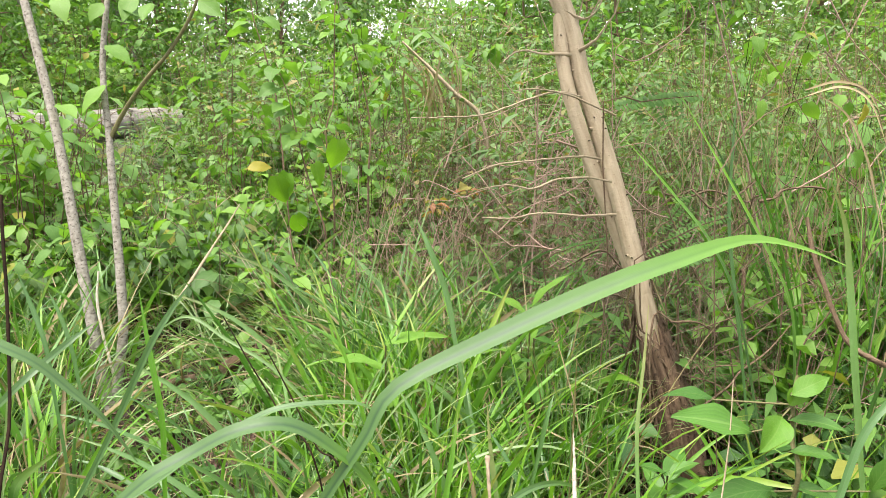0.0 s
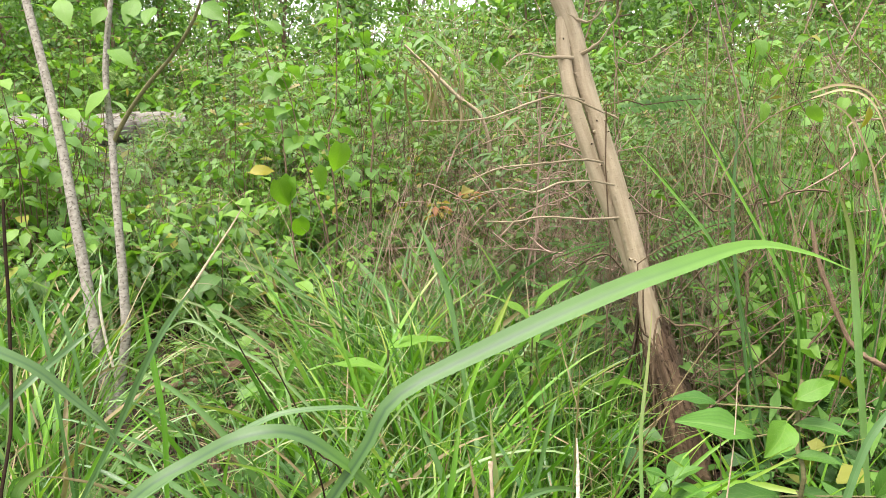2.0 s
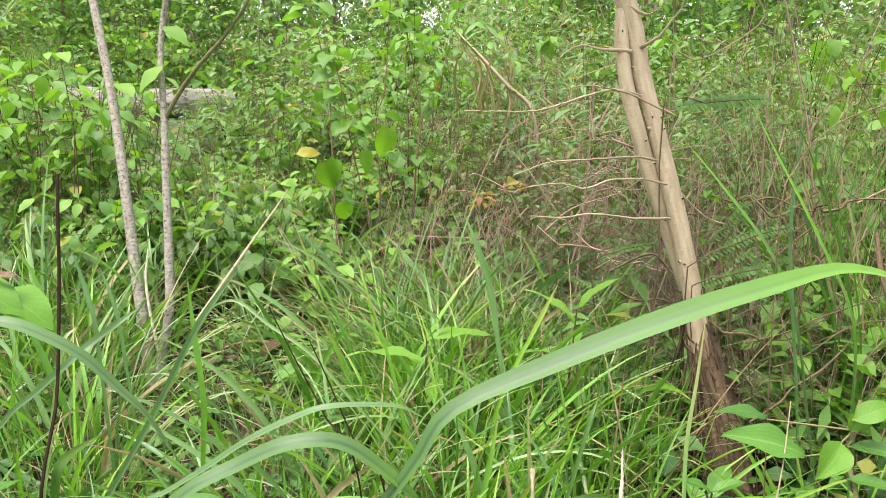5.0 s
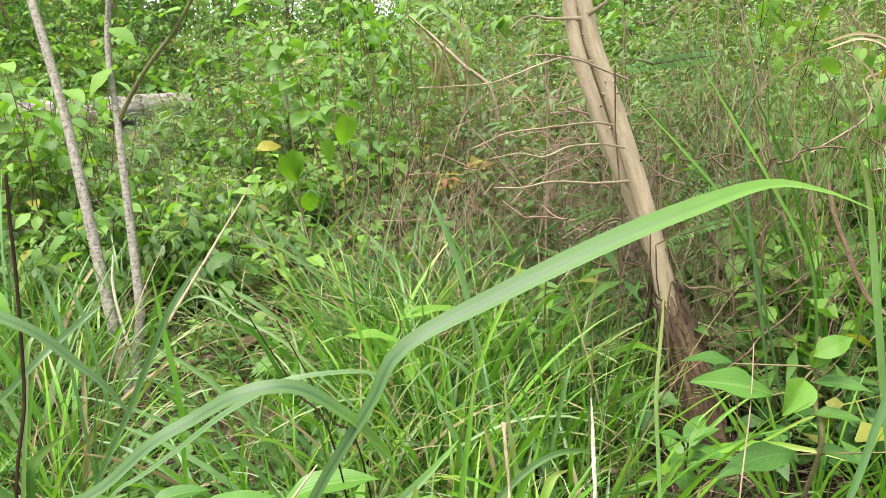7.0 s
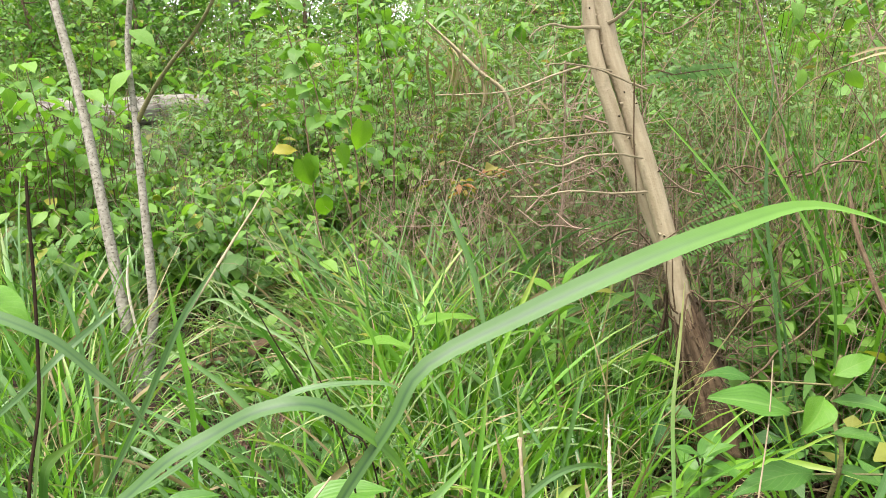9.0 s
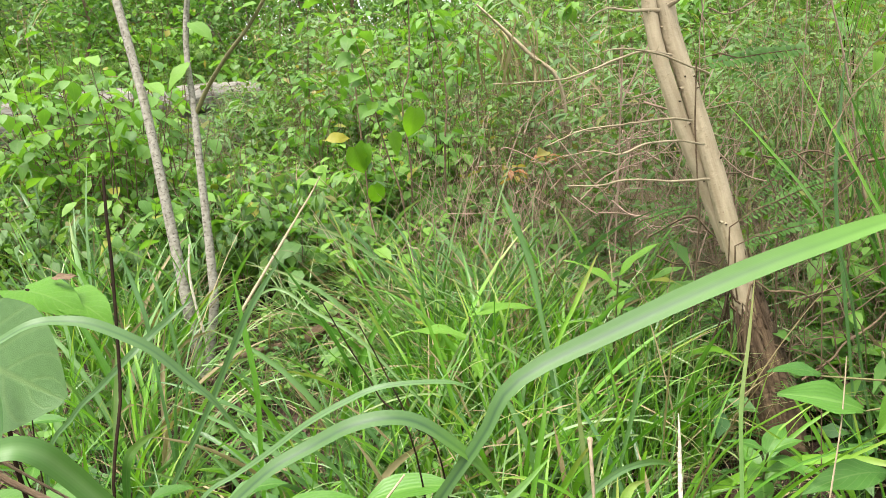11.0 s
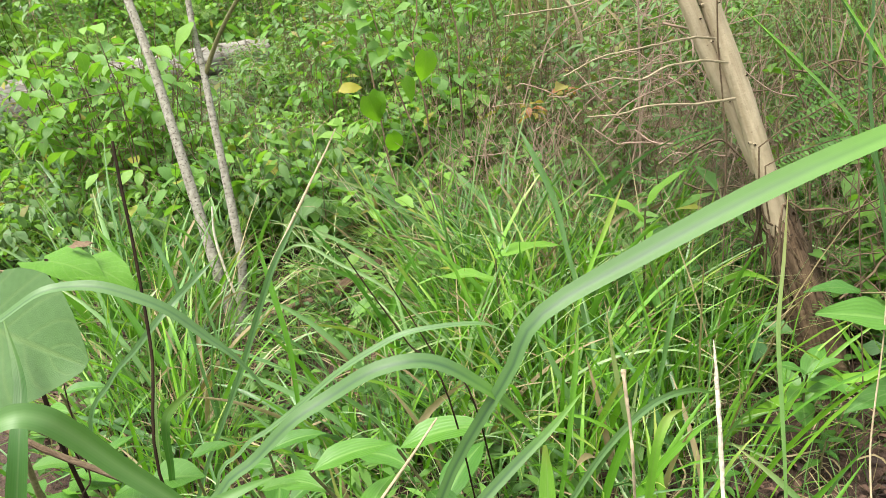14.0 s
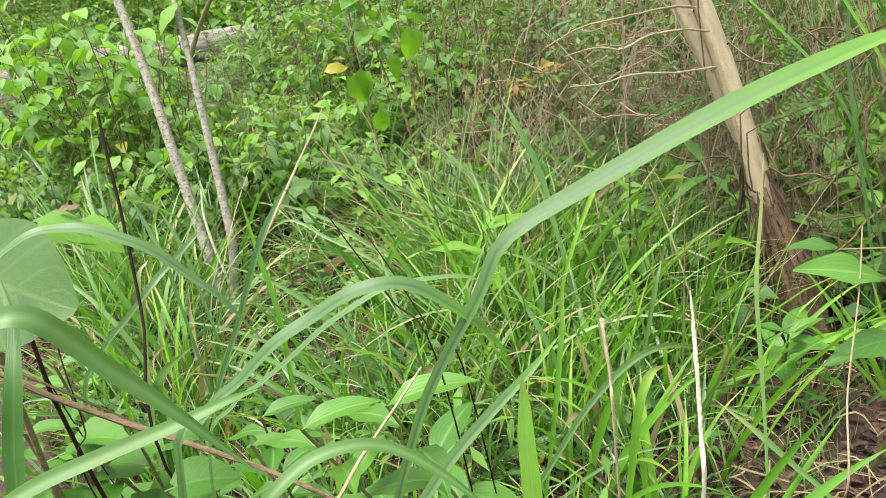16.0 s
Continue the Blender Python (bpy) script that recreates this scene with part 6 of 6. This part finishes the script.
def near_plant():
    rng = np.random.default_rng(18)
    top = thing("broadleaf_plant", "tall plant close by with a large dull green leaf", "plant")
    stem = spline([(-0.62, 0.6, 0), (-0.6, 0.58, 0.45), (-0.483, 0.487, 1.02), (-0.482, 0.511, 1.08)], 16)
    part("stem", tube(Sheet(), stem, (0.0035, 0.0025), 7).mesh("stem", BARK_GREEN), top)
    big = leaf_data("leaf", "round", HERO_DULL, rows=10, across=6, fold=0.1, droop=0.12, wave=0.012, stalk=0.05)
    put_leaf(top, big, (-0.492, 0.493, 1.082), np.subtract((-0.372, 0.451, 1.052), (-0.492, 0.493, 1.082)), (0.2, -0.9, 0.5), 0.115, label="large dull green leaf with pale veins")
    other = thing("broadleaf_plant", "plant with a crinkled leaf edged in reddish brown", "plant")
    stalk_line = spline([(-0.72, 0.85, 0), (-0.606, 0.65, 0.847), (-0.59, 0.705, 1.022), (-0.592, 0.714, 1.044)], 16)
    part("stem", tube(Sheet(), stalk_line, (0.003, 0.002), 6).mesh("stem", TWIG_DARK), other)
    for a, b, size in (((-0.606, 0.712, 1.043), (-0.515, 0.707, 1.043), 0.068), ((-0.574, 0.733, 1.029), (-0.51, 0.722, 1.022), 0.064), ((-0.595, 0.73, 1.03), (-0.627, 0.705, 1.033), 0.05)):
        put_leaf(other, HEART_LIME[1], a, np.subtract(b, a), (0.05, 0.12, 1.0), size, label="lime leaf with a browned edge")
    brown = leaf_data("leaf", "lance", TWIG_BROWN, rows=12, across=4, fold=0.2, droop=0.05, wave=0.045)
    put_leaf(other, brown, (-0.575, 0.735, 1.05), np.subtract((-0.515, 0.73, 1.056), (-0.575, 0.735, 1.05)), (0, -0.5, 0.9), 0.036, label="curled brown leaf edge")
    return top


near_plant()


def heart_vine():
    rng = np.random.default_rng(19)
    top = thing("vine", "climbing vine with round green and yellowing leaves", "vine")
    lines = [spline(p, 30) for p in (
        [(1.05, 1.75, 0), (1.05, 1.648, 0.881), (0.968, 1.675, 1.061), (0.853, 1.701, 1.236), (0.752, 1.729, 1.382), (0.705, 1.757, 1.488)],
        [(1.2, 1.8, 0), (1.124, 1.671, 0.77), (1.084, 1.704, 1.014), (1.008, 1.735, 1.207), (0.919, 1.746, 1.33), (0.874, 1.747, 1.409)],
    )]
    for k, line in enumerate(lines):
        part("stem", tube(Sheet(), line, (0.0018, 0.0011), 6).mesh("stem", TWIG_BROWN if k == 0 else TWIG_PALE), top)
        along(top, VINE_LEAF, rng, line, 8, 0.55, 0.042, 0.7)
    hang(top, VINE_LEAF, ((0.946, 1.636, 1.226), (0.866, 1.657, 1.227), (0.976, 1.627, 1.115), (0.743, 1.638, 1.232)), rng, 0.04, 0.055)
    hang(top, YELLOW, ((0.991, 1.637, 1.228),), rng, 0.05, 0.06, label="yellowing round leaf")
    return top


heart_vine()


def seed_grass():
    top = thing("dry_seed_head", "arching dry grass stem with a bleached seed head", "dry grass")
    line = spline([(0.72, 1.5, 0), (0.597, 1.457, 0.942), (0.628, 1.502, 1.11), (0.703, 1.525, 1.197), (0.804, 1.517, 1.246), (0.871, 1.502, 1.265), (0.914, 1.485, 1.242), (0.928, 1.457, 1.176)], 40)
    part("stem", tube(Sheet(), line, (0.0014, 0.0014, 0.001), 5).mesh("stem", TWIG_BROWN), top)
    for k, (pts, w) in enumerate((([(0.78, 1.509, 1.255), (0.841, 1.503, 1.272), (0.896, 1.489, 1.258), (0.923, 1.466, 1.21)], 0.008), ([(0.786, 1.506, 1.244), (0.847, 1.49, 1.262), (0.901, 1.473, 1.233), (0.931, 1.438, 1.142)], 0.007), ([(0.804, 1.518, 1.249), (0.871, 1.495, 1.202), (0.914, 1.456, 1.092), (0.938, 1.419, 0.952)], 0.006))):
        part("dry_blade", strip(Sheet(), spline(pts, 20), (w * 0.4, w, w * 0.8, w * 0.1), (0, -0.7, 0.7), 0.4, 2).mesh("dry_blade", BLADE_DRY), top)
    return top


seed_grass()


def dead_sheaf():
    """A bent-over sheaf of dead stalks."""
    rng = np.random.default_rng(20)
    top = thing("dead_sheaf", "bent sheaf of tan dead grass stalks", "dry grass")
    part("stalk", tube(Sheet(), spline([(-0.247, 4.282, 1.457), (-0.091, 4.244, 1.312), (0.069, 4.204, 1.158), (0.229, 4.163, 1.004), (0.297, 4.159, 0.6), (0.33, 4.3, 0)], 30), (0.007, 0.014, 0.012, 0.007), 7, 0.1, rng).mesh("stalk", TWIG_PALE), top)
    for k in range(24):
        a = np.array((-0.051, 4.346, 1.306)) + [rng.normal(0, 0.14), rng.normal(0, 0.1), rng.normal(0, 0.1)]
        b = a + [rng.normal(0.08, 0.1), rng.normal(0, 0.1), -rng.uniform(0.3, 0.62)]
        m = (a + b) / 2 + [rng.normal(0.04, 0.04), 0, 0.05]
        w = rng.uniform(0.008, 0.02)
        part("dry_blade", strip(Sheet(), spline([a, m, b], 10), (w * 0.5, w, w * 0.3), (rng.normal(0, 0.4), -1, 0.2), 0.3, 2).mesh("dry_blade", BLADE_DRY), top)
    return top


dead_sheaf()


def fern_sprays():
    rng = np.random.default_rng(22)
    rows = (
        ([(0.456, 2.0, 1.19), (0.542, 1.99, 1.204), (0.628, 1.98, 1.217), (0.721, 1.97, 1.226)], 0.034, 20),
        ([(0.556, 1.922, 0.743), (0.645, 1.91, 0.814), (0.736, 1.903, 0.866), (0.812, 1.899, 0.891)], 0.02, 24),
        ([(0.572, 1.909, 0.695), (0.678, 1.893, 0.751), (0.768, 1.88, 0.78)], 0.02, 22),
        ([(0.334, 2.21, 0.659), (0.42, 2.176, 0.727), (0.52, 2.135, 0.766)], 0.018, 22),
        ([(0.23, 2.301, 0.612), (0.342, 2.243, 0.588), (0.468, 2.205, 0.64)], 0.018, 22),
        ([(0.606, 1.939, 0.807), (0.662, 1.928, 0.885), (0.695, 1.923, 0.944)], 0.018, 18),
    )
    for pts, size, pairs in rows:
        top = thing("fern_spray", "dark green feathery leaf spray", "fern", "feathery sprays")
        line = spline(pts, 16)
        low = np.array([[line[0][0] + 0.05, line[0][1] + 0.06, 0.0], (line[0] + [0.06, 0.06, 0]) * [1, 1, 0.6], line[0]])
        part("stem", tube(Sheet(), spline(np.vstack([low, line[6:]]), 24), (0.0025, 0.0012), 5).mesh("stem", TWIG_BROWN), top)
        green = Sheet()
        pinnate(green, rng, line, "leaflet", size, pairs, (0.1, -0.5, 0.85), leaf_form("leaflet", 3, 2, 0.15, 0.1))
        for f in (5, 8, 11):
            for sign in (-1, 1):
                sub = line[f] + np.linspace(0, 1, 6)[:, None] * np.array([0.03, -0.01, 0.05 * sign]) * 1.6
                pinnate(green, rng, sub, "leaflet", size * 0.6, 7, (0.1, -0.7, 0.6), leaf_form("leaflet", 2, 2, 0.15, 0.1))
        tagged(part("leaflet_growth", green.mesh("leaflet_growth", GREEN_FINE), top), kind="stuff")


fern_sprays()


def vine_tangle(name, label, seed, count, low, high, bark, radius, length, lift=0.15, props=4):
    """Dry vines strung loosely through the undergrowth; a few of them run down to the soil."""
    rng = np.random.default_rng(seed)
    top = thing(name, label, "dead vine")
    low, high = np.array(low), np.array(high)
    for k in range(count):
        p = rng.uniform(low, high)
        a = rng.normal(0, 0.7)
        d = np.array([math.cos(a), 0.4 * math.sin(a), rng.normal(0, lift * 2)])
        ln = length * rng.uniform(0.5, 1.2)
        pts = [p + d * ln * s + rng.normal(0, 0.05 * ln, 3) for s in (-0.5, -0.25, 0, 0.25, 0.5)]
        if k < props:
            pts[0] = np.array([p[0], p[1], -0.02])
        r = radius * rng.uniform(0.5, 1.4)
        line = spline(pts, 18)
        sheet = tube(Sheet(), line, (r, r * 0.6), 5, 0.15, rng)
        for i in range(2, 17, 4):
            o = unit(rng.normal(0, 1, 3)) * rng.uniform(0.02, 0.09)
            tube(sheet, line[i] + np.linspace(0, 1, 4)[:, None] * o + rng.normal(0, 0.003, (4, 3)), (r * 0.5, r * 0.25), 4)
        part("dry_vine", sheet.mesh("dry_vine", bark), top)
    return top


vine_tangle("dead_vine", "tangle of dry brown vines at the foot of the tree", 81, 14, (0.5, 1.85, 0.35), (1.15, 2.5, 0.95), TWIG_BROWN, 0.004, 0.45)
vine_tangle("dead_vine", "dry twigs and roots caught round the foot of the tree", 84, 9, (0.72, 1.85, 0.05), (1.05, 2.1, 0.7), TWIG_BROWN, 0.003, 0.4, 0.5, 8)
vine_tangle("dead_vine", "loose tangle of bare pinkish twigs", 82, 40, (0.0, 2.2, 0.5), (0.62, 3.1, 1.15), TWIG_PINK, 0.0028, 0.4, 0.3)
vine_tangle("dead_vine", "thin bare upright twigs beyond the tree", 83, 34, (0.5, 2.3, 0.6), (2.0, 3.6, 1.6), TWIG_PINK, 0.0028, 0.6, 1.2)
vine_tangle("dead_vine", "dark broken twigs leaning round the foot of the tree", 85, 14, (0.78, 1.8, 0.15), (1.2, 2.2, 0.8), TWIG_BROWN, 0.0022, 0.4, 0.7, 10)

# ---- leaf litter ----
def straw():
    """Dead grass strands lying loosely on the soil."""
    rng = np.random.default_rng(88)
    sheet = Sheet()
    for k in range(650):
        y = rng.uniform(1.1, 3.4)
        x = y * rng.uniform(-0.8, 0.75)
        a, ln, w = rng.uniform(0, 6.28), rng.uniform(0.08, 0.34), rng.uniform(0.002, 0.006)
        d = np.array([math.cos(a), math.sin(a), rng.normal(0.05, 0.16)]) * ln
        p = np.array([x, y, ground_height(x, y) + rng.uniform(0.012, 0.07)])
        bow = np.cross(d, (0, 0, 1)) * rng.normal(0, 0.18) + [0, 0, rng.uniform(-0.01, 0.035)]
        strip(sheet, spline([p - d / 2, p + bow, p + d / 2], 6), (w * 0.7, w, w * 0.2), (rng.normal(0, 0.3), -0.3, 1), 0.4, 2, rng.normal(0, 0.5))
    return tagged(new("dead_straw", sheet.mesh("dead_straw", BLADE_DRY)), "straw-coloured dead grass strands lying on the soil", "dry grass", kind="stuff")


straw()


def litter():
    rng = np.random.default_rng(8)
    sheet = Sheet()
    n = 14000
    y = rng.uniform(0.8, 4.2, n)
    x = y * rng.uniform(-1.0, 0.85, n)
    z = np.array([ground_height(a, b) for a, b in zip(x, y)])
    up = rng.normal(0, 0.45, (n, 3)) + [0, 0, 1]
    ahead = rng.normal(0, 1, (n, 3)) * [1, 1, 0.25]
    scatter(sheet, leaf_form("oblong", 3, 2, 0.9, 0.7), np.stack([x, y, z + rng.uniform(0.004, 0.03, n)], 1), frames(ahead, up), rng.uniform(0.014, 0.05, n))
    for k in range(700):
        i = rng.integers(0, n)
        p = np.array([x[i], y[i], z[i] + rng.uniform(0.005, 0.05)])
        d = rng.normal(0, 1, 3) * [1, 1, 0.15]
        tube(sheet, p + np.linspace(-0.5, 0.5, 4)[:, None] * unit(d) * rng.uniform(0.06, 0.25) + rng.normal(0, 0.004, (4, 3)), (0.0025, 0.0012), 4)
    return tagged(new("leaf_litter", sheet.mesh("leaf_litter", LITTER)), "brown fallen leaves and broken twigs on the soil", "leaf litter", kind="stuff")


litter()
